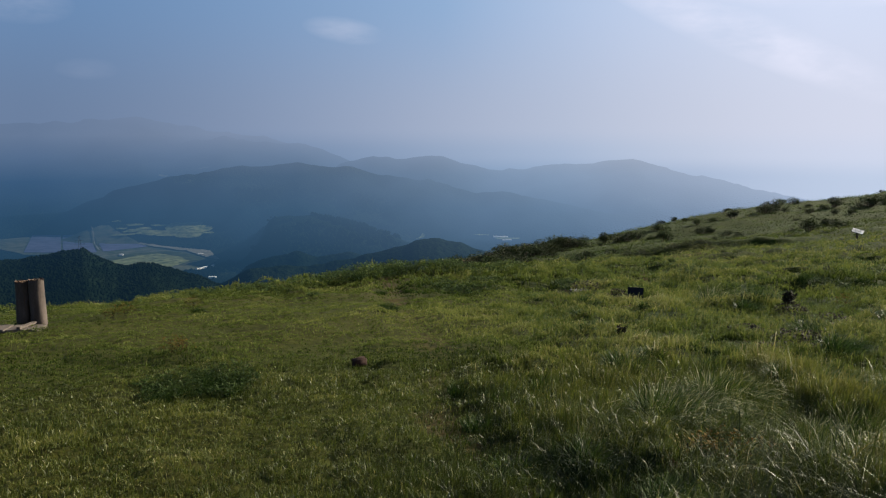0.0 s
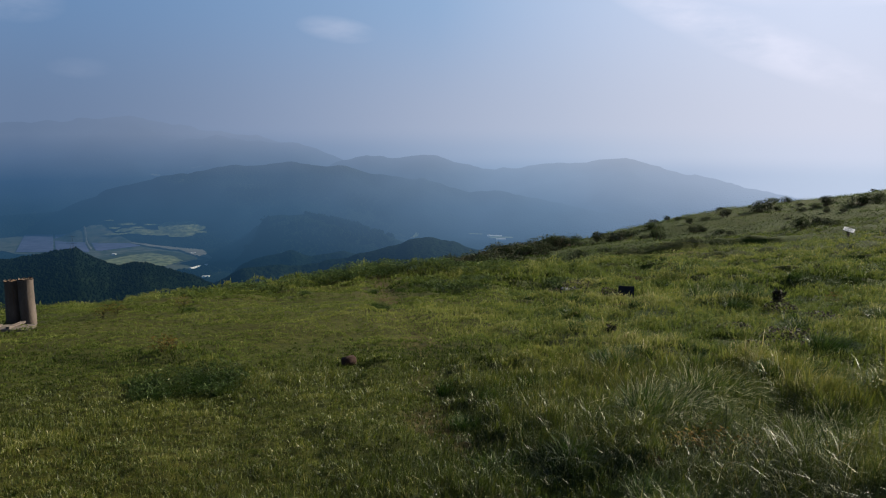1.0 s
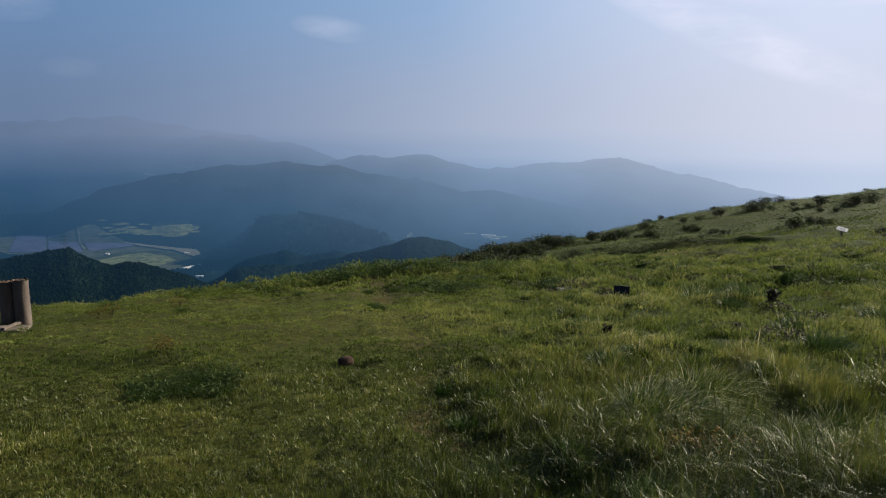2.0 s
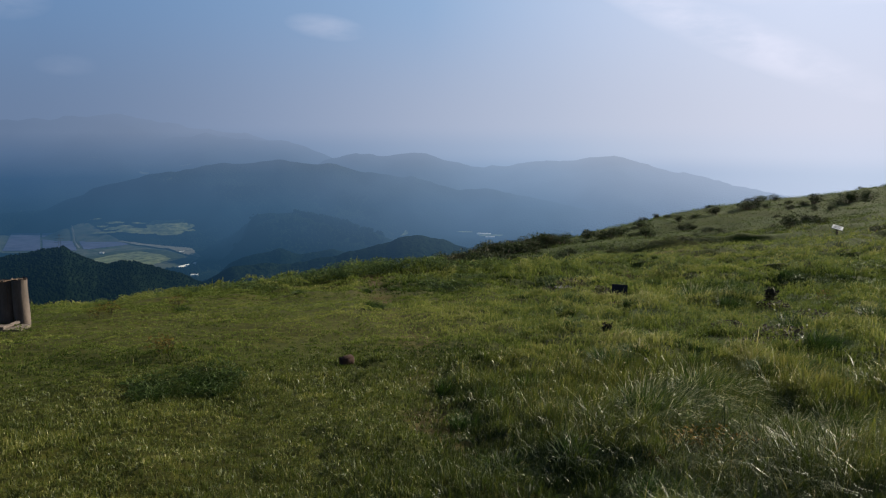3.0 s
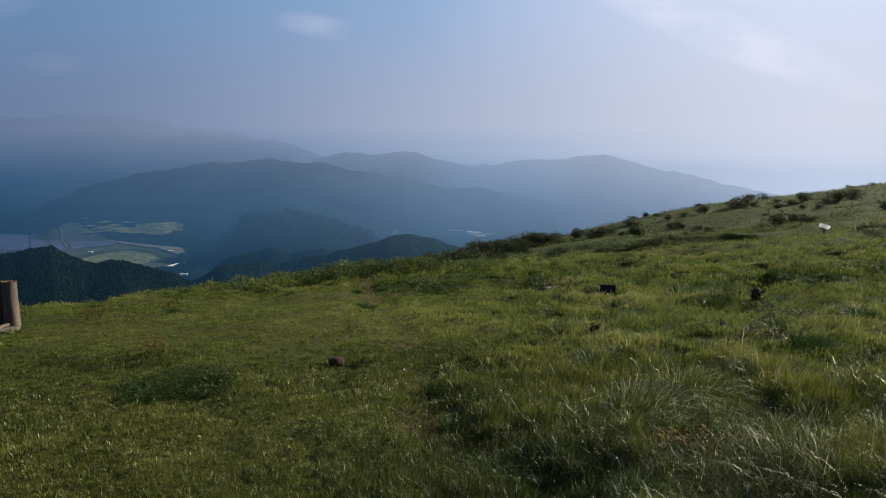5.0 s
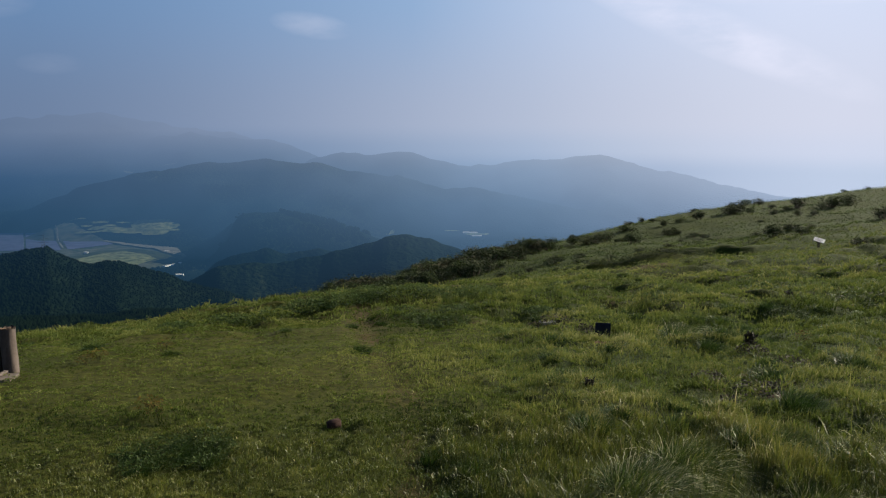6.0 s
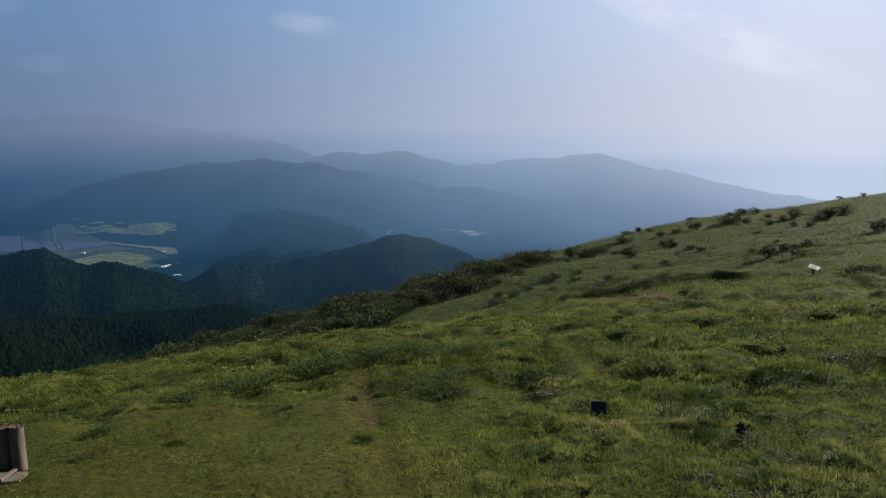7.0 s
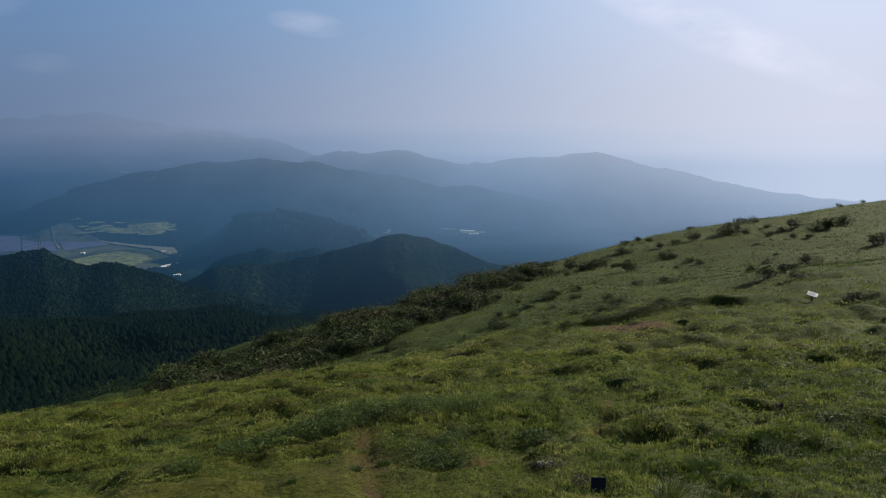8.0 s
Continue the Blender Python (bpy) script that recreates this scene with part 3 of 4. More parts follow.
    length = sward_height(x, y) * rng.lognormal(0, 0.28, len(x)) * grow * np.interp(r, [7, 13], [1.0, 0.72])
    way = 1.9 + 1.5 * vnoise(x * 0.8, y * 0.8, 45) + rng.normal(0, 2.2, len(x))
    lean = np.clip(rng.normal(0.50 + bend, 0.28, len(x)) + np.interp(r, [9, 15], [0, 0.06]), 0.05, 1.25)
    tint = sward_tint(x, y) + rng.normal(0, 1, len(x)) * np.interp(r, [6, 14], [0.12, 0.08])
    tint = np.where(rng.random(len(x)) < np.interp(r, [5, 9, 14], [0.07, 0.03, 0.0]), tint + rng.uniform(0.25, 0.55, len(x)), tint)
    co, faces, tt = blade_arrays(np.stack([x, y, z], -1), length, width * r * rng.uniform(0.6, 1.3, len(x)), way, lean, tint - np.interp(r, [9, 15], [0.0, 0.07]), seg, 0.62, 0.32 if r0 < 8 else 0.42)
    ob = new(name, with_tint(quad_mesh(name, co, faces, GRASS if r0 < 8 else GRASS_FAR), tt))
    return tagged(ob, label, "grass", kind="stuff")


SHORT = "short meadow grass on the hillside, green and straw, its lit tips painted lighter"
sward("meadow_grass", 150000, 3.0, 9.5, 2, 0.0011, SHORT)
sward("meadow_undergrowth", 230000, 3.0, 9.5, 1, 0.0011, "dense short undergrowth of the meadow", 0.9)
sward("brow_grass", 110000, 9.0, 32, 2, 0.0012, "green and yellowing meadow grass along the brow", 0.85)
sward("brow_undergrowth", 240000, 9.0, 34, 1, 0.0014, "dense short undergrowth along the brow", 0.75)
sward("slope_grass", 240000, 30, 175, 1, 0.0012, "rough windblown grass on the falling slope", 0.75)


sward("grass_underfoot", 30000, 0.4, 3.1, 1, 0.0016, SHORT, 0.9)
sward("grass_behind", 70000, 0.5, 14, 1, 0.0018, SHORT, 0.9, 43, 320)


def long_patch(x, y):
    return vnoise(x * 1.3, y * 1.3, 66) + 0.75 * step(1.2, 3.2, x) - 0.75 * step(7.4, 9.5, y) + rng.normal(0, 0.12, len(x)) > 0.52


sward("arching_grass", 36000, 4.2, 10.5, 4, 0.0013, "long arching green and pale grass in loose swathes", 1.7, 3, 36, long_patch, 0.3)


def weeds(name, n, r0, r1, size, label):
    x, y, r = fan(n, r0, r1)
    patch = fbm(x * 0.45, y * 0.45, 3, 51) + 0.9 * step(-1, 4, x - 0.1 * y) - 0.55 + 0.18 * step(13, 20, y) - 0.6 * step(1.0, -1.0, x) * step(19, 15, y)
    keep = (patch + rng.normal(0, 0.15, n) > 0.05) & (bare(x, y) < 0.5)
    x, y, r = x[keep], y[keep], r[keep]
    high = rng.uniform(0.15, 0.85, len(x))
    z = hillside(x, y) + lumps(x, y) + sward_height(x, y) * np.interp(r, [7, 13], [1.0, 0.8]) * high
    # painted clump shading comes in with sward_tint; higher leaves are tinted lighter
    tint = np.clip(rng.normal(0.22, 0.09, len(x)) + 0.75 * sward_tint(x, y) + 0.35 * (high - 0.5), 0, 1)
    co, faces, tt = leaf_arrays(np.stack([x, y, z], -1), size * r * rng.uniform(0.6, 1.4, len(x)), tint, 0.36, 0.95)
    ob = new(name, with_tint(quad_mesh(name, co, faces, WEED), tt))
    return tagged(ob, label, "weeds", kind="stuff")


weeds("broadleaf_weeds", 330000, 5, 30, 0.0021, "low broad-leaved weeds growing among the grass")
weeds("slope_weeds", 120000, 28, 150, 0.0017, "low leafy undergrowth on the falling slope")


# ---- helpers for single things ----
def empty(name, m, label, category, group=""):
    ob = new(name)
    ob.matrix_basis = m
    return tagged(ob, label, category, group)


def part(name, mesh, parent, label="", m=None):
    ob = new(name, mesh)
    ob.parent = parent
    if m is not None:
        ob.matrix_basis = m
    if label:
        ob["label"] = label
    return ob


def box_mesh(name, sx, sy, sz, material_, bevel=0.01, wobble=0.0, seed=1):
    """A box that stands on its origin, with rounded, slightly uneven edges."""
    bm = bmesh.new()
    bmesh.ops.create_cube(bm, size=1)
    for v in bm.verts:
        v.co = Vector((v.co.x * sx, v.co.y * sy, (v.co.z + 0.5) * sz))
    if bevel:
        bmesh.ops.bevel(bm, geom=bm.edges[:], offset=bevel, segments=2, affect="EDGES", profile=0.6)
    r = random.Random(seed)
    if wobble:
        bmesh.ops.subdivide_edges(bm, edges=bm.edges[:], cuts=1, use_grid_fill=True)
        for v in bm.verts:
            v.co += Vector([r.uniform(-wobble, wobble) for _ in range(3)])
    mesh = bpy.data.meshes.new(name)
    bm.to_mesh(mesh)
    bm.free()
    mesh.materials.append(material_)
    return mesh


def on_slope(x, y, turn=0.0, sink=0.0, tip=0.0, roll=0.0):
    return pose(x, y, float(hillside(x, y)) - sink, tip, roll, turn)


# ---- the pair of log posts and the boards before them ----
WEATHERED = surface("weathered_wood", (0.014, 0.010, 0.008), (0.055, 0.040, 0.034), 5, 0.85, 0.6, stretch=(3, 3, 0.6), extra=(0.11, 0.085, 0.074))
LOG_TOP = surface("rotten_wood", (0.02, 0.015, 0.01), (0.10, 0.055, 0.03), 25, 0.95, 0.8)
BOARD = surface("grey_boards", (0.028, 0.021, 0.018), (0.075, 0.058, 0.050), 4, 0.85, 0.5, stretch=(0.6, 5, 5), extra=(0.14, 0.115, 0.10))
DARK_IRON = surface("rusty_iron", (0.03, 0.018, 0.012), (0.09, 0.05, 0.03), 40, 0.8, 0.3)


def log_post(m, height, radius, seed, label):
    ob = empty("log_post", m, label, "post", "pair of log posts")
    r = random.Random(seed)
    bm = bmesh.new()
    sides, rows = 22, 14
    rings = []
    for k in range(rows + 1):
        h = -0.25 + (height + 0.25) * k / rows
        ring = []
        for i in range(sides):
            a = 2 * math.pi * i / sides
            q = radius * (1 + 0.05 * noise.noise(Vector((math.cos(a) * 2, math.sin(a) * 2, h * 2 + seed))) + 0.018 * noise.noise(Vector((math.cos(a) * 9, math.sin(a) * 9, h + seed))))
            if k == 0:
                q *= 1.04
            top = 0.03 * noise.noise(Vector((math.cos(a) * 3, math.sin(a) * 3, 9 + seed))) if k == rows else 0
            ring.append(bm.verts.new((q * math.cos(a) + 0.012 * math.sin(h * 4 + seed), q * math.sin(a), h + top)))
        rings.append(ring)
    for lo, hi in zip(rings, rings[1:]):
        for i in range(sides):
            bm.faces.new((lo[i], lo[(i + 1) % sides], hi[(i + 1) % sides], hi[i])).smooth = True
    mesh = bpy.data.meshes.new("trunk")
    bm.to_mesh(mesh)
    bm.free()
    mesh.materials.append(WEATHERED)
    part("trunk", mesh, ob)
    # frayed, sunken top
    bm = bmesh.new()
    centre = bm.verts.new((0, 0, height - 0.035))
    inner = [bm.verts.new((0.55 * radius * math.cos(2 * math.pi * i / sides), 0.55 * radius * math.sin(2 * math.pi * i / sides), height - 0.02 + r.uniform(-0.012, 0.018))) for i in range(sides)]
    outer = [bm.verts.new((0.99 * radius * math.cos(2 * math.pi * i / sides), 0.99 * radius * math.sin(2 * math.pi * i / sides), height - 0.004 + r.uniform(-0.012, 0.012))) for i in range(sides)]
    for i in range(sides):
        j = (i + 1) % sides
        bm.faces.new((centre, inner[i], inner[j]))
        bm.faces.new((inner[i], outer[i], outer[j], inner[j]))
    mesh = bpy.data.meshes.new("end_grain")
    bm.to_mesh(mesh)
    bm.free()
    mesh.materials.append(LOG_TOP)
    part("end_grain", mesh, ob, "dark rotten end grain")
    # a long drying crack
    bm = bmesh.new()
    a0 = -0.9 + seed
    pts = []
    for k in range(9):
        h = height * (0.35 + 0.62 * k / 8)
        a = a0 + 0.05 * math.sin(k * 1.7)
        w = 0.035 * math.sin(math.pi * (k + 0.5) / 9)
        pts.append([bm.verts.new((1.012 * radius * math.cos(a + s * w), 1.012 * radius * math.sin(a + s * w), h)) for s in (-1, 1)])
    for p, q in zip(pts, pts[1:]):
        bm.faces.new((p[0], p[1], q[1], q[0]))
    mesh = bpy.data.meshes.new("crack")
    bm.to_mesh(mesh)
    bm.free()
    mesh.materials.append(LOG_TOP)
    part("crack", mesh, ob, "dark drying crack")
    return ob


POST_X, POST_Y = -6.20, 13.12
log_post(on_slope(POST_X + 0.118, POST_Y, 20, 0.0, 0, 1.0), 0.73, 0.112, 2, "round weathered log post standing beside its twin")
log_post(on_slope(POST_X - 0.11, POST_Y + 0.04, 70, 0.0, 0, -0.8), 0.72, 0.112, 5, "round weathered log post, shaded, standing beside its twin")

deck = empty("board_step", on_slope(POST_X - 0.12, POST_Y - 0.46, 3, -0.015), "weathered grey board step lying before the log posts", "step")
for k, (px_, wide) in enumerate(((-0.66, 0.42), (-0.21, 0.44), (0.27, 0.46))):
    part("board", box_mesh("board", wide, 0.36, 0.045, BOARD, 0.006, 0.003, k), deck, m=pose(px_, 0, 0.012 + 0.004 * (k % 2), 0, 0, 0.6 * (k - 1)))
for k, px_ in enumerate((-0.42, 0.27)):
    part("batten", box_mesh("batten", 0.055, 0.40, 0.035, BOARD, 0.006, 0.002, k + 9), deck, "raised batten", pose(px_, 0.01, 0.066, 0, 0, -14 + 3 * k))
for k in range(6):
    part("nail", box_mesh("nail", 0.012, 0.012, 0.008, DARK_IRON, 0.002), deck, "rusty nail head", pose(-0.75 + 0.25 * k, -0.12 if k % 2 else 0.12, 0.06))

# ---- stone in the grass ----
RED_STONE = surface("red_stone", (0.010, 0.006, 0.005), (0.030, 0.015, 0.012), 14, 0.9, 0.7, extra=(0.055, 0.034, 0.026))


def stone(x, y, sx, sy, sz, seed, label, material_):
    bm = bmesh.new()
    bmesh.ops.create_icosphere(bm, subdivisions=3, radius=1)
    for v in bm.verts:
        d = v.co.normalized()
        q = 1 + 0.22 * noise.noise(d * 1.3 + Vector((seed, 0, 0))) + 0.10 * noise.noise(d * 4 + Vector((0, seed, 0)))
        c = Vector([math.copysign(abs(a) ** 0.45, a) for a in d]) * q
        v.co = Vector((c.x * sx, c.y * sy, c.z * sz))
    for f in bm.faces:
        f.smooth = True
    mesh = bpy.data.meshes.new("stone")
    bm.to_mesh(mesh)
    bm.free()
    mesh.materials.append(material_)
    ob = new("stone", mesh)
    ob.matrix_basis = on_slope(x, y, 25 * seed, -sz * 0.6, 5, -6)
    return tagged(ob, label, "stone")


stone(-0.80, 9.55, 0.078, 0.055, 0.058, 1, "small reddish-brown stone lying in short grass", RED_STONE)

# ---- signs ----
for m_ in (RED_STONE,):
    m_.node_tree.nodes["Principled BSDF"].inputs["Specular IOR Level"].default_value = 0.15
PLATE_DARK = surface("dark_plate", (0.006, 0.009, 0.016), (0.016, 0.020, 0.032), 6, 0.85, 0.1)
PLATE_DARK.node_tree.nodes["Principled BSDF"].inputs["Specular IOR Level"].default_value = 0.12
PLATE_BACK = surface("grey_metal", (0.11, 0.11, 0.11), (0.21, 0.21, 0.21), 8, 0.7, 0.1)
PLATE_WHITE = surface("pale_panel", (0.66, 0.66, 0.67), (0.82, 0.82, 0.82), 5, 0.4, 0.05)
INK = surface("printed_bars", (0.10, 0.10, 0.12), (0.2, 0.2, 0.22), 9, 0.6, 0.0)
SIGN_POST = surface("dark_stained_post", (0.02, 0.015, 0.012), (0.055, 0.042, 0.034), 7, 0.8, 0.4, stretch=(4, 4, 0.7))

small = empty("marker_plate", on_slope(3.58, 15.45, 8, 0.0), "small dark plate on a short stake in the grass", "sign")
part("plate", box_mesh("plate", 0.30, 0.025, 0.31, PLATE_DARK, 0.008), small, m=pose(0.02, 0, 0.0, -8, 5, 0))
part("stake", box_mesh("stake", 0.05, 0.04, 0.42, SIGN_POST, 0.006), small, "dark wooden stake", pose(0, 0.10, -0.22))

low = empty("plaque", on_slope(2.80, 17.05, 14, 0.0), "pale tilted plaque low in the grass on a dark leg", "sign")
part("panel", box_mesh("panel", 0.30, 0.20, 0.018, PLATE_BACK, 0.006), low, m=pose(0.05, 0, 0.105, 3, 0, 0))
part("leg", box_mesh("leg", 0.06, 0.06, 0.42, SIGN_POST, 0.006), low, "dark wooden leg", pose(0.05, 0.03, -0.32))
part("rim", box_mesh("rim", 0.32, 0.22, 0.012, PLATE_BACK, 0.004), low, "grey metal rim", pose(0.05, 0.0, 0.093, 3, 0, 0))

lect = empty("information_sign", on_slope(21.1, 42.7, -34, 0.12) @ Matrix.Scale(0.74, 4), "pale information panel tilted on a dark wooden post", "sign")
part("post", box_mesh("post", 0.16, 0.13, 0.85, SIGN_POST, 0.012), lect, "dark wooden post", pose(-0.02, 0.05, -0.15))
part("frame", box_mesh("frame", 0.74, 0.54, 0.03, SIGN_POST, 0.008), lect, "dark frame behind the panel", pose(0, 0, 0.66, 22, 14, 0))
panel = part("panel", box_mesh("panel", 0.70, 0.50, 0.02, PLATE_WHITE, 0.006), lect, m=pose(0.007, -0.012, 0.690, 22, 14, 0))
for k, (py_, wide) in enumerate(((0.17, 0.5), (0.09, 0.36), (0.0, 0.55), (-0.08, 0.5), (-0.16, 0.4))):
    part("text_bar", box_mesh("text_bar", wide, 0.035, 0.004, INK, 0.0), panel, "dark printed bar", pose(-0.02, py_, 0.019))

# ---- tussocks ----
def tussock_parts(seed, blades, spread, tall, flow, straw):
    """Meshes of one tussock: dark core, green blades and pale ones painted in as sheen, combed over by the wind towards
    a bearing. straw: share of the pale ones.
    """
    made = []
    # dark core tint paints inner shade; pale tint paints sun glancing off the top
    for name, n, lo, hi, longer in (("dense_core", blades, 0.0, 0.40, 0.62), ("green_tuft", blades, 0.10, 0.62, 1.0), ("sheen_tuft", int(blades * straw), 0.62, 1.0, 1.06)):
        if n < 60:
            continue
        a = rng.uniform(0, 2 * math.pi, n)
        q = spread * np.sqrt(rng.random(n)) * 0.62
        base = np.stack([q * np.sin(a), q * np.cos(a), -0.03 + 0 * a], -1)
        length = tall * longer * rng.uniform(0.45, 1.2, n)
        vx, vy = 0.95 * q / spread * np.sin(a) + 0.42 * math.sin(flow) + rng.normal(0, 0.25, n), 0.95 * q / spread * np.cos(a) + 0.42 * math.cos(flow) + rng.normal(0, 0.25, n)
        lean = np.clip(np.hypot(vx, vy) * 1.05 + 0.15, 0.1, 1.12)
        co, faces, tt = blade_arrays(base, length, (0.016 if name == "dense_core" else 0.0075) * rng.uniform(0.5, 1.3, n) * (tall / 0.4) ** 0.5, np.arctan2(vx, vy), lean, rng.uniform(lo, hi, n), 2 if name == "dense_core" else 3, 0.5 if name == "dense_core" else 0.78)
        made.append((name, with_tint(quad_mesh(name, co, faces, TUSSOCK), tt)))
    return made


KINDS = [tussock_parts(1, 1000, 0.46, 0.42, 1.9, 0.6), tussock_parts(2, 340, 0.34, 0.42, 1.2, 0.16), tussock_parts(3, 190, 0.30, 0.28, 2.4, 0.08), tussock_parts(4, 160, 0.28, 0.22, 1.6, 0.04)]


def tussock(x, y, kind, size, turn, label):
    ob = empty("grass_tussock", on_slope(x, y, turn, -0.8 * float(lumps(np.array([x]), np.array([y]))[0])) @ Matrix.Scale(size, 4), label, "grass", "grass tussocks")
    for name, mesh in KINDS[kind]:
        part(name, mesh, ob, "pale blades painted as silvery sheen" if name == "sheen_tuft" else "")
    return ob


PALE_T, GREEN_T, LOW_T = "windblown grass tussock with pale blades painted in as silvery sheen", "arching green grass tussock on the slope", "low dark green grass tuft in the meadow"
for x, y, kind, size, turn in ((2.10, 7.25, 0, 1.15, 10), (2.72, 7.85, 0, 1.1, -15), (3.10, 6.75, 0, 0.7, 5), (3.55, 7.0, 0, 0.85, 20), (2.45, 7.75, 0, 0.7, 60), (3.1, 5.95, 0, 0.75, -30), (3.75, 6.3, 0, 0.9, 0)):
    tussock(x, y, kind, size, turn, PALE_T)
for x, y, kind, size, turn in ((3.05, 9.2, 1, 0.9, 0), (2.0, 9.0, 1, 0.85, 40), (3.85, 8.3, 1, 1.0, -20), (2.4, 9.5, 1, 0.7, 90), (3.42, 8.4, 1, 0.8, 15), (1.1, 8.3, 2, 0.9, 0), (1.2, 6.3, 1, 0.8, 30), (0.62, 6.2, 2, 0.9, -40),
                               (5.0, 14.9, 0, 1.25, 0), (5.35, 14.3, 1, 1.0, 30), (4.95, 13.6, 1, 0.8, 0), (5.1, 11.6, 1, 1.0, 70), (4.6, 9.7, 1, 1.0, 0), (4.3, 7.9, 1, 1.1, 20), (1.55, 5.4, 1, 0.8, 0), (0.9, 5.3, 2, 0.9, 15)):
    tussock(x, y, kind, size, turn, GREEN_T)
for x, y, kind, size, turn in ((-2.75, 8.75, 2, 0.7, 0), (-2.45, 8.55, 3, 0.9, 20), (-2.2, 8.7, 2, 0.8, 50), (-2.05, 8.95, 3, 0.9, 0), (-2.6, 8.35, 3, 0.8, 80), (-1.9, 8.5, 3, 0.7, 10), (-2.35, 9.0, 2, 0.75, 120), (0.35, 8.4, 3, 1.0, 0), (0.7, 8.0, 3, 1.0, 20), (0.45, 7.4, 3, 0.9, 60)):
    tussock(x, y, kind, size, turn, LOW_T)
r = random.Random(3)
for k in range(120):
    y = r.uniform(6.5, 30)
    x = r.uniform(0.9 + 0.04 * y, 0.62 * y + 1)
    tussock(x, y, r.choice((1, 2, 2, 3)), r.uniform(0.35, 0.8) * (1 + 0.008 * y), r.uniform(-60, 60), GREEN_T)
for k in range(40):
    y = r.uniform(13, 34)
    x = r.uniform(-0.5 * y, 0.05 * y)
    tussock(x, y, r.choice((2, 3)), r.uniform(0.5, 0.95), r.uniform(0, 360), LOW_T)

# ---- rusty and dead plants, and dark leaves painting shade ----
def leafy_plant(name, x, y, spread, tall, leaves, leaf, material_, label, category="plant", group="", slim=0.5):
    ob = empty(name, on_slope(x, y, 0.0, -0.6 * float(lumps(np.array([x]), np.array([y]))[0])), label, category, group)
    n = leaves
    a = rng.uniform(0, 2 * math.pi, n)
    q = spread * np.sqrt(rng.random(n))
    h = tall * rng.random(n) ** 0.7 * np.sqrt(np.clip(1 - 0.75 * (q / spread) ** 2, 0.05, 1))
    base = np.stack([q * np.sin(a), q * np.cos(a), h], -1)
    # leaves get a darker tint near the base, a lighter one towards the top
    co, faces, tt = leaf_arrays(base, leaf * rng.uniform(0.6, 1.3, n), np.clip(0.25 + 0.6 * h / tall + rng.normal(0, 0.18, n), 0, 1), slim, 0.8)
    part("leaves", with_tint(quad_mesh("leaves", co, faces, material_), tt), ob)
    if name in ("green_herb", "low_shrub", "shade_or_twig_herb"):
        return ob
    n = 14
    a = rng.uniform(0, 2 * math.pi, n)
    q = rng.uniform(0, spread * 0.4, n)
    co, faces, tt = blade_arrays(np.stack([q * np.sin(a), q * np.cos(a), -0.02 + 0 * a], -1), np.full(n, tall * 0.95), np.full(n, 0.006), a, np.full(n, 0.35), rng.uniform(0, 0.5, n), 3)
    part("stems", with_tint(quad_mesh("stems", co, faces, DARK_LEAF), tt), ob, "thin dark stems")
    return ob


for x, y, s, t in ((1.98, 6.32, 0.20, 0.20), (2.22, 6.45, 0.18, 0.22), (2.15, 6.1, 0.16, 0.18), (2.45, 6.3, 0.15, 0.16), (2.88, 5.95, 0.14, 0.2)):
    leafy_plant("rusty_plant", x, y, s, t, 170, 0.036, RUST_LEAF, "low plant with small orange-brown leaves", group="rusty plants")
for x, y in ((-4.95, 13.7), (-5.1, 13.5), (-2.92, 10.1), (-4.15, 14.55), (-3.1, 10.3), (6.9, 14.4), (7.3, 12.6)):
    leafy_plant("rusty_plant", x, y, 0.16, 0.20, 130, 0.035, RUST_LEAF, "sparse plant with rust-coloured leaves in the grass", group="rusty plants")
# dark leaves added to paint shade in the hollows, and twigs by the plates
for x, y, s, t in ((4.45, 10.5, 0.32, 0.14), (5.5, 13.2, 0.26, 0.18), (5.75, 12.4, 0.3, 0.2), (4.2, 11.5, 0.25, 0.16), (4.95, 10.9, 0.25, 0.18), (4.0, 10.2, 0.2, 0.14), (2.95, 16.8, 0.32, 0.14), (2.6, 17.0, 0.22, 0.12), (3.35, 15.75, 0.2, 0.22)):
    leafy_plant("shade_or_twig_herb", x, y, s, t, 300, 0.05, DARK_LEAF, "dark leaves standing in for shaded gaps and twigs among green grass", group="dark herbs")
HERB_LEAF = leaf_material("herb_leaf", [(0.0, (0.005, 0.013, 0.003)), (0.6, (0.026, 0.050, 0.010)), (1.0, (0.072, 0.105, 0.026))], 0.6, 0.3)
for x, y, s, t in ((-2.8, 8.8, 0.22, 0.10), (-2.5, 8.95, 0.26, 0.15), (-2.15, 9.1, 0.26, 0.17), (-1.95, 8.85, 0.24, 0.13), (-2.4, 8.6, 0.28, 0.10), (-2.65, 8.45, 0.2, 0.08), (-2.05, 8.55, 0.22, 0.09)):
    leafy_plant("green_herb", x, y, s, t, 340, 0.05, HERB_LEAF, "dark green leafy herb patch in short grass", group="green herbs", slim=0.25)
YTUFT = leaf_material("yellow_blades", [(0.0, (0.12, 0.10, 0.02)), (1.0, (0.42, 0.34, 0.10))], 0.4, 0.35)
ob = empty("yellow_tuft", on_slope(1.90, 6.45), "small tuft of yellow grass blades", "grass")
n = 90
a = rng.uniform(0, 2 * math.pi, n)
co, faces, tt = blade_arrays(np.stack([0.03 * np.sin(a), 0.03 * np.cos(a), 0 * a], -1), rng.uniform(0.14, 0.3, n), np.full(n, 0.007), a, rng.uniform(0.2, 0.7, n), rng.random(n), 3)
part("blades", with_tint(quad_mesh("blades", co, faces, YTUFT), tt), ob)


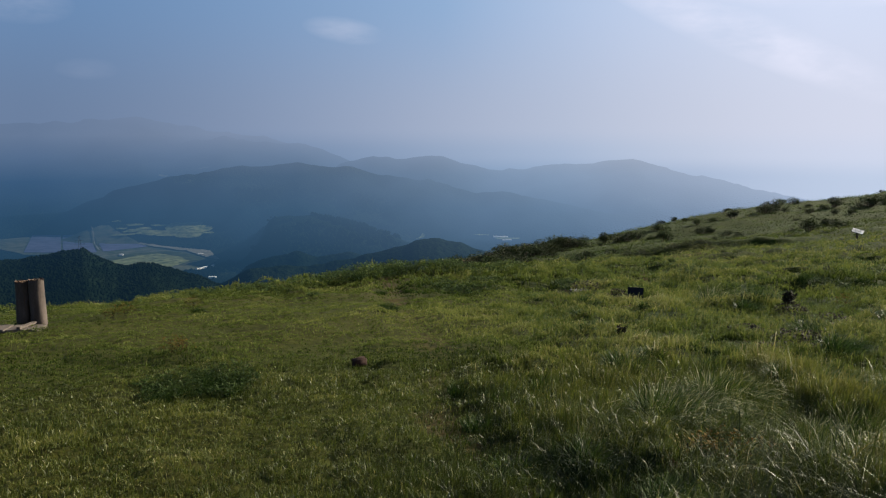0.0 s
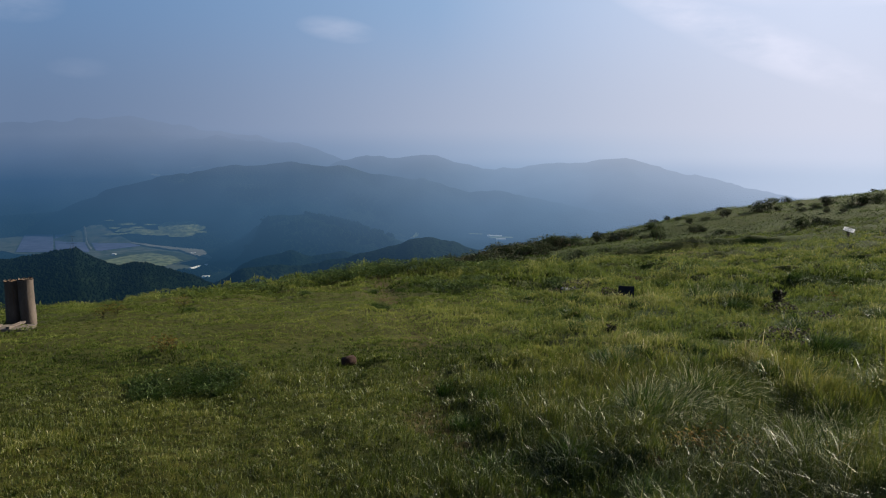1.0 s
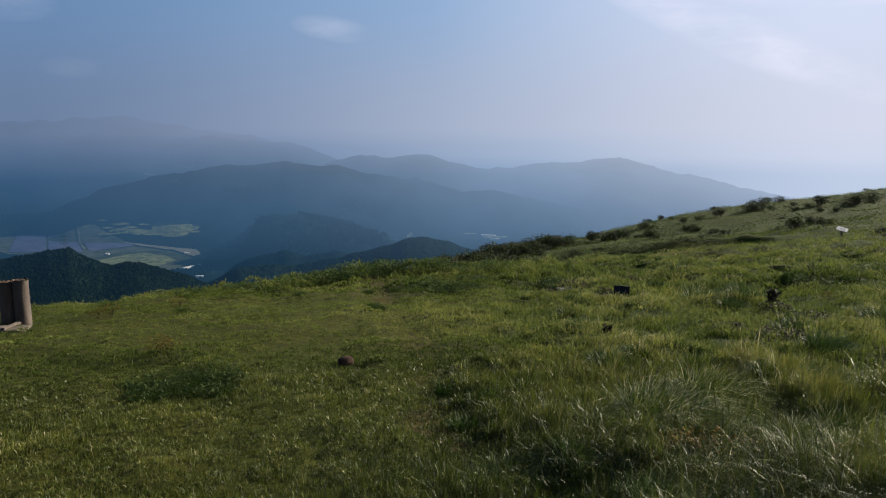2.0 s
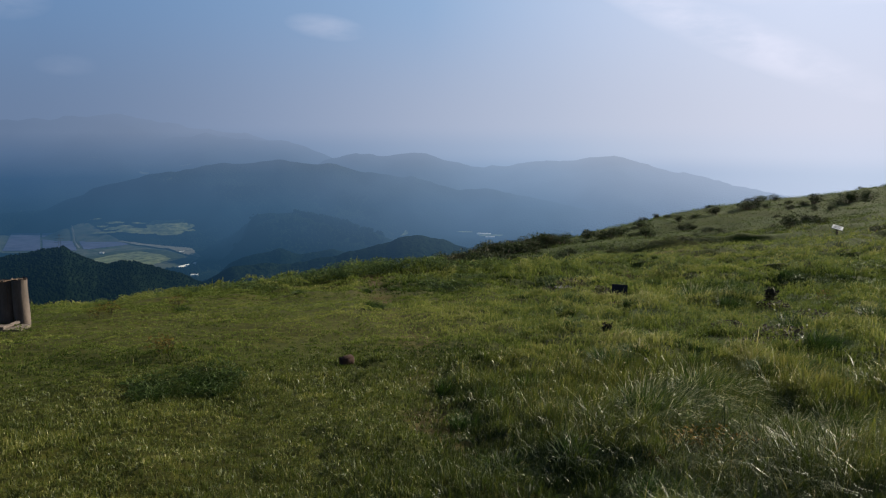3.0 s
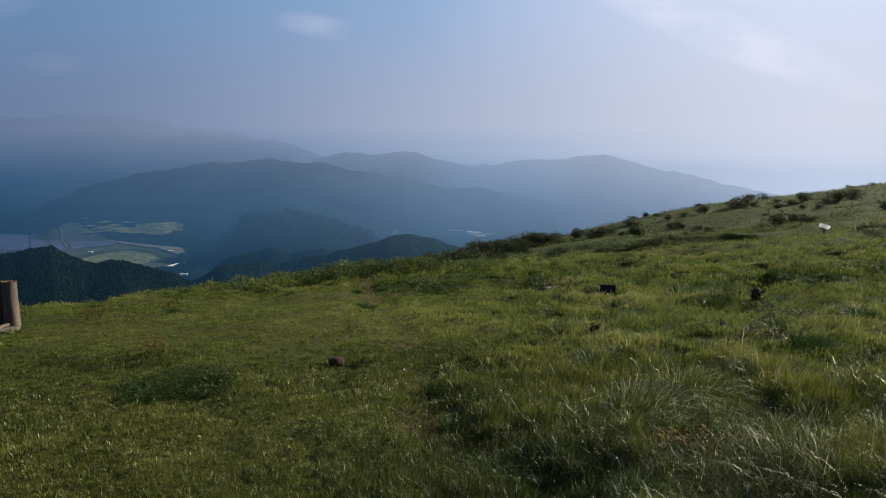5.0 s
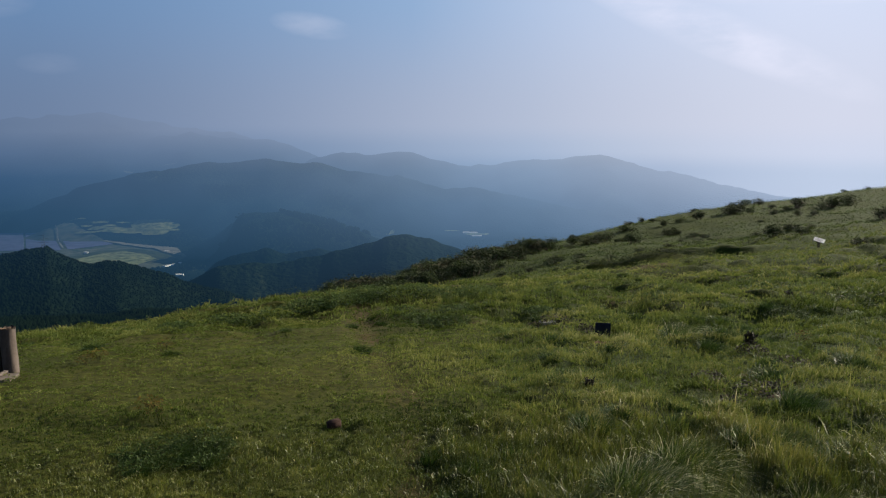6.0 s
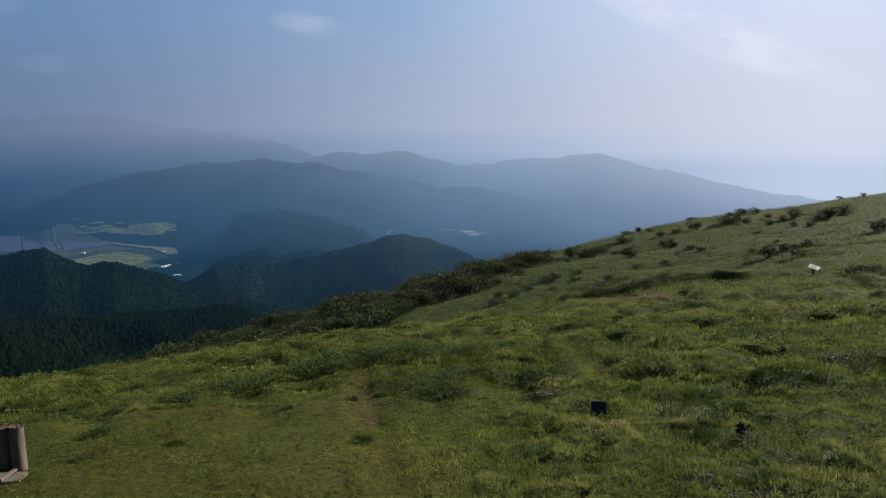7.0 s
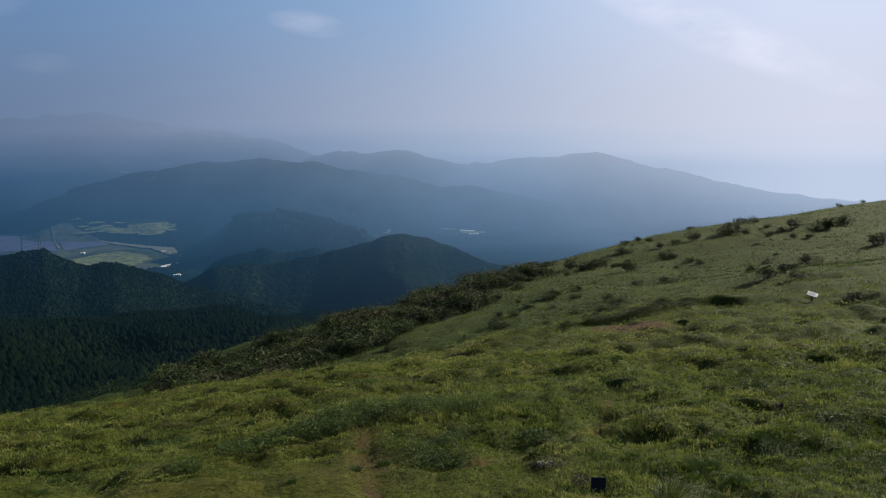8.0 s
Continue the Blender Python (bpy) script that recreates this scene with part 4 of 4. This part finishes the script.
def seed_head(x, y, tall, wide, label):
    ob = empty("seed_head", on_slope(x, y), label, "plant", "dried seed heads")
    bm = bmesh.new()
    bmesh.ops.create_cone(bm, cap_ends=True, segments=8, radius1=0.012, radius2=0.008, depth=tall + 0.05, matrix=Matrix.Translation((0, 0, tall / 2 - 0.025)))
    mesh = bpy.data.meshes.new("stalk")
    bm.to_mesh(mesh)
    bm.free()
    mesh.materials.append(BARK)
    part("stalk", mesh, ob)
    n = 120
    d = rng.normal(0, 1, (n, 3))
    d /= np.linalg.norm(d, axis=1)[:, None]
    base = d * wide * 0.5 * rng.uniform(0.3, 1, (n, 1)) + np.array([0.02, 0, tall])
    co, faces, tt = leaf_arrays(base, wide * 0.45 * rng.uniform(0.6, 1.2, n), rng.random(n) * 0.6, 0.5, 1.2)
    part("head", with_tint(quad_mesh("head", co, faces, DARK_LEAF), tt), ob, "dark bristly head")


seed_head(5.45, 13.25, 0.30, 0.20, "dark dried thistle head above the grass")
seed_head(2.36, 10.85, 0.16, 0.13, "short dark dried thistle head in the grass")
seed_head(9.6, 21.0, 0.3, 0.18, "dark dried thistle head above the grass")

# ---- dark heather-like mats along the brow ----
for x, y, s, t in ((-0.1, 18.6, 0.55, 0.22), (0.5, 18.8, 0.5, 0.2), (0.95, 19.0, 0.4, 0.2), (1.35, 19.8, 0.42, 0.22), (6.3, 20.5, 0.5, 0.2), (3.0, 19.3, 0.4, 0.18), (3.4, 18.3, 0.3, 0.18), (8.0, 17.5, 0.5, 0.25), (10.2, 19.0, 0.6, 0.25)):
    leafy_plant("low_shrub", x, y, s, t, 700, 0.05, HERB_LEAF, "low dark leafy shrub spreading over the grass", "shrub", "low shrubs")
for x, y, s, t in ((-2.6, 21.0, 0.7, 0.26), (-1.8, 21.3, 0.7, 0.3), (-1.1, 21.7, 0.5, 0.26), (0.9, 22.0, 0.7, 0.3), (1.8, 22.0, 0.6, 0.26), (0.2, 22.1, 0.5, 0.26)):
    leafy_plant("tall_weeds", x, y, s, t * 1.25, 900, 0.075, WEED, "patch of tall green weeds on the brow", "weeds", "weeds on the brow", 0.35)

for x, y, s, t in ((-4.1, 19.2, 0.50, 0.20), (-3.7, 19.9, 0.55, 0.22), (-3.1, 19.9, 0.60, 0.24), (-2.3, 20.1, 0.60, 0.24), (-1.6, 20.6, 0.60, 0.22), (-1.0, 21.1, 0.60, 0.22), (-0.3, 21.2, 0.65, 0.24), (0.3, 21.6, 0.65, 0.24), (1.1, 23.4, 0.50, 0.20), (0.2, 17.9, 0.60, 0.20), (0.8, 17.6, 0.50, 0.20)):
    leafy_plant("green_herb", x, y, s, t, 750, 0.06, HERB_LEAF, "dark green leafy herbs massed along the brow", group="green herbs")
# dark herbs added along the creases to paint the mounds' shadows
for x, y, s, t in ((-11.4, 26.7, 0.6, 0.2), (-10.6, 26.4, 0.4, 0.16), (-5.8, 21.5, 0.5, 0.16), (-6.9, 21.9, 0.6, 0.18), (-6.3, 21.6, 0.5, 0.16), (-4.9, 17.8, 0.4, 0.16), (-7.9, 18.6, 0.4, 0.13), (-1.9, 20.3, 0.5, 0.15), (4.6, 24.5, 0.6, 0.2), (7.5, 26.5, 0.7, 0.2), (10.5, 24.0, 0.7, 0.22), (12.8, 27.0, 0.8, 0.25), (2.0, 26.5, 0.6, 0.18), (-1.5, 27.0, 0.6, 0.18)):
    leafy_plant("green_herb", x, y, s, t, 650, 0.055, HERB_LEAF, "dark green herb patch standing in for shade in a meadow crease", group="green herbs")
# row of dark plants added to paint the shadowed underside of the lip
for k in range(15):
    x = 9.3 + 0.46 * k
    y = 44.1 + 0.9 * math.sin(x * 0.45) + 0.25 * (x - 12)
    leafy_plant("low_shrub", x, y, 0.42, 0.30, 380, 0.07, SHRUB_LEAF, "dark low growth painting the shade under the earth scar's lip", "shrub", "growth along the scar")

# ---- shrubs on the slope ----
def shrub_parts(seed, lumps, wide, tall, leaves, leaf, material_):
    r = random.Random(seed)
    spots = [(r.uniform(-0.42, 0.42) * wide, r.uniform(-0.42, 0.42) * wide, r.uniform(0.12, 0.62) * tall, r.uniform(0.24, 0.40) * wide) for _ in range(lumps)]
    bases, tints = [], []
    for sx, sy, sz, sr in spots:
        n = leaves // lumps
        d = rng.normal(0, 1, (n, 3))
        d /= np.linalg.norm(d, axis=1)[:, None]
        q = sr * rng.uniform(0.55, 1.08, (n, 1))
        p = d * q * np.array([1, 1, 0.75 * tall / wide + 0.2]) + np.array([sx, sy, sz])
        p[:, 2] = np.maximum(p[:, 2], 0.02)
        bases.append(p)
        # leaves facing up are tinted lighter: light from above painted into the crown
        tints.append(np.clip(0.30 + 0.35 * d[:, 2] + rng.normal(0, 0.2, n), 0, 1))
    base, tint = np.concatenate(bases), np.concatenate(tints)
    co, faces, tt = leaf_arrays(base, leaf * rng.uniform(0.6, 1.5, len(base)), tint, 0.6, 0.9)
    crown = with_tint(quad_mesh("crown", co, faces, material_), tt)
    bm = bmesh.new()
    for sx, sy, sz, sr in spots:
        p, q = Vector((sx * 0.15, sy * 0.15, -0.2)), Vector((sx, sy, sz))
        turn = (q - p).to_track_quat("Z", "Y").to_matrix().to_4x4()
        bmesh.ops.create_cone(bm, cap_ends=True, segments=6, radius1=0.05 * wide, radius2=0.015 * wide, depth=(q - p).length, matrix=Matrix.Translation((p + q) / 2) @ turn)
    stem = bpy.data.meshes.new("branch")
    bm.to_mesh(stem)
    bm.free()
    stem.materials.append(BARK)
    return crown, stem


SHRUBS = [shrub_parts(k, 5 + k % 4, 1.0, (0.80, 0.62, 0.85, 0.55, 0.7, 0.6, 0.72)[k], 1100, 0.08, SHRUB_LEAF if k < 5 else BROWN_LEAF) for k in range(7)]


def shrub(x, y, wide, kind, turn, label, sink=0.05):
    ob = empty("shrub", on_slope(x, y, turn, sink) @ Matrix.Scale(wide * 0.92, 4), label, "shrub", "shrubs on the slope")
    crown, stem = SHRUBS[kind]
    part("crown", crown, ob)
    part("branch", stem, ob, "bare dark branches")
    return ob


LONE, MASSED = "rounded dark green shrub standing alone on the slope", "dark shrub in the thicket below the meadow edge"
for k, (x, y, wide) in enumerate(((24.1, 55.1, 1.5), (26.6, 57.5, 1.1), (35.7, 73, 1.6), (22.6, 41.3, 1.1), (46, 80, 2.4), (46.6, 100.4, 2.0), (45.4, 112.7, 1.7), (47.5, 114, 1.5), (39.4, 102.5, 2.5), (41, 105, 2.2), (35.2, 101.2, 1.7), (39.5, 117, 0.9), (40.4, 117.5, 0.6),
                                  (25.7, 99, 1.8), (28.9, 92.5, 1.5), (21.4, 81, 1.9), (14.4, 87, 1.8), (11.3, 85.7, 1.5), (19, 88, 2.2), (20.6, 90, 2.0), (17.5, 91, 1.8), (11.5, 66.9, 1.4), (5.9, 71.6, 2.4), (5.7, 56.4, 0.9), (71, 136, 1.3), (78, 141, 1.0), (50, 99, 2.8), (54, 102, 2.4), (29.7, 83.9, 0.9), (-1.3, 54, 0.8), (-12.8, 45.2, 1.3))):
    shrub(x, y, wide, k % 5, 47 * k, LONE)
r = random.Random(11)
for k in range(205):
    # thicket between the meadow's edge and the brow
    u = 0.07 + 0.93 * r.random()
    edge_x, edge_y = -9 + 26 * u, 44 + 52 * u
    x = edge_x - r.uniform(-0.3, 13.5) * (0.6 + 0.4 * (1 - u)) + r.uniform(-1, 1)
    y = edge_y + r.uniform(-3, 7)
    shrub(x, y, r.uniform(1.0, 2.5), r.choice((0, 1, 2, 3, 4, 0, 2, 5, 6)), r.uniform(0, 360), MASSED, 0.1)
for k in range(62):
    y = r.uniform(48, 112)
    x = r.uniform(0.10 * y, 0.5 * y)
    shrub(x, y, r.uniform(0.45, 1.2), r.randrange(5), r.uniform(0, 360), "small low dark shrub in rough grass")

u = 0.06 + 0.94 * rng.random(76000)
x = -9 + 26 * u - rng.uniform(-0.4, 17.0, 76000) * (0.6 + 0.4 * (1 - u)) + rng.uniform(-1, 1, 76000)
y = 44 + 52 * u + rng.uniform(-3, 7, 76000)
clump = np.clip(0.55 + 0.9 * vnoise(x * 0.55, y * 0.55, 81) + 0.4 * vnoise(x * 1.4, y * 1.4, 82), 0.1, 1.4)
high = rng.uniform(0.1, 1.0, 76000) ** 0.6
# tint paints light on the higher leaves and on some olive clumps
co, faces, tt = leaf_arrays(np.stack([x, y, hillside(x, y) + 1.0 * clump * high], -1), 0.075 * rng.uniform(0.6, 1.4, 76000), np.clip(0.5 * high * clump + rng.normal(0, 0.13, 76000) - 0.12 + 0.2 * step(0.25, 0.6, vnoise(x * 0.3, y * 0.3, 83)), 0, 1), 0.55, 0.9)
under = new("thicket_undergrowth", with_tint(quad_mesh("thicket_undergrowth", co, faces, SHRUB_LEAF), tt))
tagged(under, "dense dark brown-green scrub between the slope's shrubs", "scrub", kind="stuff")

n = 60000
y = rng.uniform(49, 118, n)
x = rng.uniform(0.08, 0.62, n) * y
mat = vnoise(x * 0.28, y * 0.16, 84) + 0.6 * vnoise(x * 0.8, y * 0.5, 85)
keep = (mat + rng.normal(0, 0.12, n) > 0.42) & (y < crest(x) + 8)
x, y, mat = x[keep], y[keep], mat[keep]
high = rng.uniform(0.05, 1.0, len(x))
# tint runs from darker low leaves to lighter high ones
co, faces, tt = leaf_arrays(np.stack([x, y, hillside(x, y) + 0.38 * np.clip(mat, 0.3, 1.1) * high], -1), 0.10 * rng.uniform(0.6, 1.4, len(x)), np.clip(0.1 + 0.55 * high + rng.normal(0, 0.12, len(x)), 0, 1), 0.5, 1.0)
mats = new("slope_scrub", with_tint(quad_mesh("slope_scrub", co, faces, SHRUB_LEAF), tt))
tagged(mats, "low dark green scrub matted over the slope", "scrub", kind="stuff")

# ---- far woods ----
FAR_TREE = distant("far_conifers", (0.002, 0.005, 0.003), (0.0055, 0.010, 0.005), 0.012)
n = 52000
rr = np.sqrt(rng.uniform(330 ** 2, 1350 ** 2, n))
bb = np.radians(rng.uniform(-31, 9, n))
tx, ty = rr * np.sin(bb), rr * np.cos(bb)
keep = land(tx, ty) < -60
tx, ty, rr = tx[keep], ty[keep], rr[keep]
n = len(tx)
tz = land(tx, ty)
th = rng.uniform(0.7, 1.3, n) * np.interp(rr, [350, 800, 1100, 1350], [11, 9, 5, 2.5]) * (0.8 + 0.25 * vnoise(tx / 90, ty / 90, 92))
tw = th * rng.uniform(0.26, 0.40, n) * np.interp(rr, [500, 1350], [1.05, 2.0])
a0 = rng.uniform(0, 6.28, n)
ring = [np.stack([tx + tw * np.cos(a0 + k * 2 * math.pi / 5), ty + tw * np.sin(a0 + k * 2 * math.pi / 5), tz + th * 0.12], -1) for k in range(5)]
co = np.stack(ring + [np.stack([tx + rng.normal(0, 0.3, n), ty, tz + th], -1)], 1)
pat = np.array([i for k in range(5) for i in (k, (k + 1) % 5, 5)])
faces = ((np.arange(n) * 6)[:, None] + pat[None, :]).reshape(-1, 3)
woods = new("far_woods", quad_mesh("far_woods", co.reshape(-1, 3), faces, FAR_TREE))
tagged(woods, "dark conifer forest covering the lower slopes", "forest", kind="stuff")

# broad-leaved copses and hedges about the valley fields
n = 18000
bb = np.radians(rng.uniform(-28, -3, n))
rr = rng.uniform(2250, 3420, n)
tx, ty = rr * np.sin(bb), rr * np.cos(bb)
wooded = fbm(tx / 120, ty / 70, 3, 95)
open_ = np.maximum(step(1.0, 0.9, np.hypot((tx + 930) / 260, (ty - 2620) / 290)), step(1.0, 0.9, np.hypot((tx + 1330) / 430, (ty - 2990) / 330)))
open_ = np.maximum(open_, 0.8 * step(1.0, 0.8, np.hypot((tx + 1020) / 200, (ty - 3110) / 110)))
keep = (wooded + 0.25 > open_ * 3) & (rng.random(n) < 0.35 + 0.65 * step(-0.1, 0.4, wooded))
tx, ty = tx[keep], ty[keep]
n = len(tx)
tz, th = land(tx, ty), rng.uniform(6, 13, n)
tw = th * rng.uniform(0.45, 0.75, n)
a0 = rng.uniform(0, 6.28, n)
co = [np.stack([tx + q * tw * np.cos(a0 + k * 2 * math.pi / 5), ty + q * tw * np.sin(a0 + k * 2 * math.pi / 5), tz + h * th], -1) for q, h in ((0.8, 0.1), (1.0, 0.5)) for k in range(5)]
co = np.stack(co + [np.stack([tx, ty, tz + th], -1)], 1)
pat = np.array([i for k in range(5) for i in (k, (k + 1) % 5, 5 + (k + 1) % 5, k, 5 + (k + 1) % 5, 5 + k, 5 + k, 5 + (k + 1) % 5, 10)])
copse = new("valley_copse", quad_mesh("valley_copse", co.reshape(-1, 3), ((np.arange(n) * 11)[:, None] + pat[None, :]).reshape(-1, 3), FAR_TREE))
tagged(copse, "dark copses and hedges between the far fields", "trees", kind="stuff")

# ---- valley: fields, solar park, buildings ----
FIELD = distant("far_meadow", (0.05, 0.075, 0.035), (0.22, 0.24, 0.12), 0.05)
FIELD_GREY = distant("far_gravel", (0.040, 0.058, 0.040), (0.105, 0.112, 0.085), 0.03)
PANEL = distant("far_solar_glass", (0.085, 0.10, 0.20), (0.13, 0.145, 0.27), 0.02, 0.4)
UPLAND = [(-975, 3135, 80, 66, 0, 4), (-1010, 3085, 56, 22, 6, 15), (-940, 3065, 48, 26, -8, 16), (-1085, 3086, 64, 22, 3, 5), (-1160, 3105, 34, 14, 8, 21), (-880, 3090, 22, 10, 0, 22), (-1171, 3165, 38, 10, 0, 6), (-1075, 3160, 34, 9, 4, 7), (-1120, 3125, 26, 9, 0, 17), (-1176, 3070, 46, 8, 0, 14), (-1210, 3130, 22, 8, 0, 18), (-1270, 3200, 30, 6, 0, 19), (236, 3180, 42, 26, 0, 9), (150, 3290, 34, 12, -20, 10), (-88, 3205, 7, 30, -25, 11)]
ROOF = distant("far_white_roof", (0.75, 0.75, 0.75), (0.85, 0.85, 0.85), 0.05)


def field(x, y, along, across, turn, material_, label, seed, lift=7.0):
    """An uneven patch of open land, draped on the valley."""
    n_a, n_r = 44, 7
    co = [(0.0, 0.0)]
    for i in range(1, n_r + 1):
        for j in range(n_a):
            a = 2 * math.pi * j / n_a
            q = i / n_r * (1 + 0.5 * noise.noise(Vector((math.cos(a) * 1.6, math.sin(a) * 1.6, seed))) + 0.12 * noise.noise(Vector((math.cos(a) * 5, math.sin(a) * 5, seed))))
            sq = 1 / max(abs(math.cos(a)), abs(math.sin(a))) ** 0.45
            co.append((along * q * sq * math.cos(a), across * q * sq * math.sin(a)))
    co = np.array(co)
    c, s = math.cos(radians(turn)), math.sin(radians(turn))
    X, Y = x + co[:, 0] * c - co[:, 1] * s, y + co[:, 0] * s + co[:, 1] * c
    Z = land(X, Y) + lift
    faces = [(0, 1 + j, 1 + (j + 1) % n_a) for j in range(n_a)]
    for i in range(n_r - 1):
        for j in range(n_a):
            p, q = 1 + i * n_a + j, 1 + i * n_a + (j + 1) % n_a
            faces += [(p, p + n_a, q + n_a), (p, q + n_a, q)]
    ob = new("field", quad_mesh("field", np.stack([X, Y, Z], -1), np.array(faces), material_, True))
    return tagged(ob, label, "field", kind="structure")


PALE_F = "pale green open field in the far valley"


def plot(corners, material_, label, lift):
    """A field with straight, slightly wavering edges, draped on the valley floor."""
    ring = []
    for (ax, ay), (bx, by) in zip(corners, corners[1:] + corners[:1]):
        for k in range(10):
            u = k / 10
            w = 5 * math.sin(math.pi * u)
            x, y = ax + (bx - ax) * u, ay + (by - ay) * u
            ring.append((x + w * noise.noise(Vector((x / 40, y / 40, 1))), y + w * noise.noise(Vector((x / 40, y / 40, 7)))))
    ring = np.array(ring)
    mid = ring.mean(0)
    co = np.concatenate([mid + (ring - mid) * u for u in np.linspace(0.02, 1, 12)])
    z = land(co[:, 0], co[:, 1]) + lift
    n = len(ring)
    faces = [(i * n + j, (i + 1) * n + j, (i + 1) * n + (j + 1) % n, i * n + (j + 1) % n) for i in range(11) for j in range(n)]
    ob = new("field", quad_mesh("field", np.column_stack([co, z]), np.array(faces), material_, True))
    return tagged(ob, label, "field", kind="structure")


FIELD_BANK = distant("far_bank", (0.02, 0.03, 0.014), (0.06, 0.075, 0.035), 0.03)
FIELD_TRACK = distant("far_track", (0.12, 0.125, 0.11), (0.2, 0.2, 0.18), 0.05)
plot([(-1230, 2800), (-1100, 2965), (-1030, 2950), (-800, 2825), (-722, 2640), (-722, 2480), (-760, 2360), (-930, 2420), (-1100, 2560)], FIELD_GREY, "bare grey ground round the far solar park", 1.2)
plot([(-1120, 2640), (-1030, 2790), (-950, 2830), (-800, 2740), (-770, 2640), (-860, 2520), (-990, 2520)], FIELD_BANK, "green embankment round the pale valley field", 2.2)
plot([(-1060, 2600), (-1010, 2730), (-950, 2762), (-850, 2690), (-800, 2610), (-830, 2490), (-900, 2440), (-1000, 2500)], FIELD, PALE_F, 3.4)
plot([(-1760, 3080), (-1560, 3250), (-1400, 3290), (-1090, 2990), (-1020, 2950), (-1150, 2760), (-1400, 2760)], FIELD_GREY, "bare grey ground round the far solar park", 1.8)
plot([(-1393, 3270), (-1387, 3270), (-1178, 2840), (-1184, 2840)], FIELD_TRACK, "pale track between the solar fields", 5.0)
plot([(-1100, 2985), (-1093, 2995), (-800, 2836), (-716, 2640), (-724, 2634), (-806, 2828)], FIELD_TRACK, "pale track round the valley field", 5.0)
for x_, y_, a_, b_, t_, k_ in UPLAND:
    field(x_, y_, a_, b_, t_, FIELD, PALE_F, k_)
field(-1295, 3875, 20, 8, 0, FIELD_GREY, "pale clearing on a far hazy slope", 12)
field(-1120, 3935, 30, 8, 0, FIELD_GREY, "pale clearing on a far hazy slope", 13)

SX, SY, ST = -1220.0, 2900.0, -24
solar = empty("solar_park", pose(SX, SY, -412, 0, 0, ST), "large blue-grey solar park spread over the valley floor", "solar park")
row_mesh = box_mesh("panel_table", 1, 8.5, 0.4, PANEL, 0.0)
to_park = solar.matrix_basis.inverted()
for k in range(34):
    y_ = 2795 + 13.2 * k
    track = -1181 - 0.49 * (y_ - 2840)
    left_end, right_end = -1415 - 0.42 * (y_ - 2795), min(-1160 + 0.83 * (y_ - 2790), -1045 - 1.10 * (y_ - 2931))
    for x0, x1 in ((left_end, (left_end + track) / 2 - 5), ((left_end + track) / 2 + 5, track - 12), (track + 14, right_end)):
        if x1 - x0 > 12:
            part("panel_table", row_mesh, solar, m=to_park @ pose((x0 + x1) / 2, y_, -411.5, 14, 0, 0) @ Matrix.Diagonal((x1 - x0, 1, 1, 1)))


def building(x, y, along, across_, tall, turn, label):
    ob = empty("building", pose(x, y, float(land(np.array(float(x)), np.array(float(y)))) + 1.0, 0, 0, turn), label, "building", "far buildings")
    part("walls", box_mesh("walls", along, across_, tall, ROOF, 0.0), ob)
    bm = bmesh.new()
    l2, w2 = along / 2 + 0.6, across_ / 2 + 0.6
    v = [bm.verts.new(c) for c in ((-l2, -w2, tall), (l2, -w2, tall), (l2, w2, tall), (-l2, w2, tall), (-l2, 0, tall * 1.35), (l2, 0, tall * 1.35))]
    for f in ((0, 1, 5, 4), (2, 3, 4, 5), (0, 4, 3), (1, 2, 5), (0, 3, 2, 1)):
        bm.faces.new([v[i] for i in f])
    mesh = bpy.data.meshes.new("roof")
    bm.to_mesh(mesh)
    bm.free()
    mesh.materials.append(ROOF)
    part("roof", mesh, ob)


building(-722, 2500, 78, 10, 4, 66, "long white building at the edge of the solar park")
building(-654, 2335, 20, 10, 4, 10, "small white building below the solar park")
building(-812, 2764, 15, 9, 4, 0, "small white building beside the pale field")
building(-1068, 2745, 12, 9, 4, 0, "small white building beside the pale field")
building(228, 3240, 42, 12, 5, -8, "white shed in the far valley")
building(205, 3250, 22, 12, 5, -4, "white shed in the far valley")
building(240, 3150, 36, 7, 4, 0, "white shed in the far valley")

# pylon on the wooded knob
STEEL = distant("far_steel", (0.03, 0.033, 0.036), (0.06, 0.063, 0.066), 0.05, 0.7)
pyl = empty("pylon", pose(-521, 1188, float(land(np.array(-521.0), np.array(1188.0))) - 13, 0, 0, 20), "grey lattice power pylon on a wooded hilltop", "pylon")
for sx in (-1, 1):
    for sy in (-1, 1):
        bm = bmesh.new()
        p, q = Vector((3.2 * sx, 3.2 * sy, 0)), Vector((0.5 * sx, 0.5 * sy, 34))
        bmesh.ops.create_cone(bm, cap_ends=True, segments=5, radius1=0.14, radius2=0.09, depth=(q - p).length, matrix=Matrix.Translation((p + q) / 2) @ (q - p).to_track_quat("Z", "Y").to_matrix().to_4x4())
        mesh = bpy.data.meshes.new("leg")
        bm.to_mesh(mesh)
        bm.free()
        mesh.materials.append(STEEL)
        part("leg", mesh, pyl)
for h, w in ((22, 7.0), (27, 6.0), (32, 5.0)):
    part("cross_arm", box_mesh("cross_arm", 2 * w, 0.25, 0.25, STEEL, 0.05), pyl, m=pose(0, 0, h))
for h in (6, 12, 18):
    s_ = 3.2 - 2.7 * h / 34
    part("brace", box_mesh("brace", 2 * s_, 2 * s_, 0.2, STEEL, 0.02), pyl, m=pose(0, 0, h))
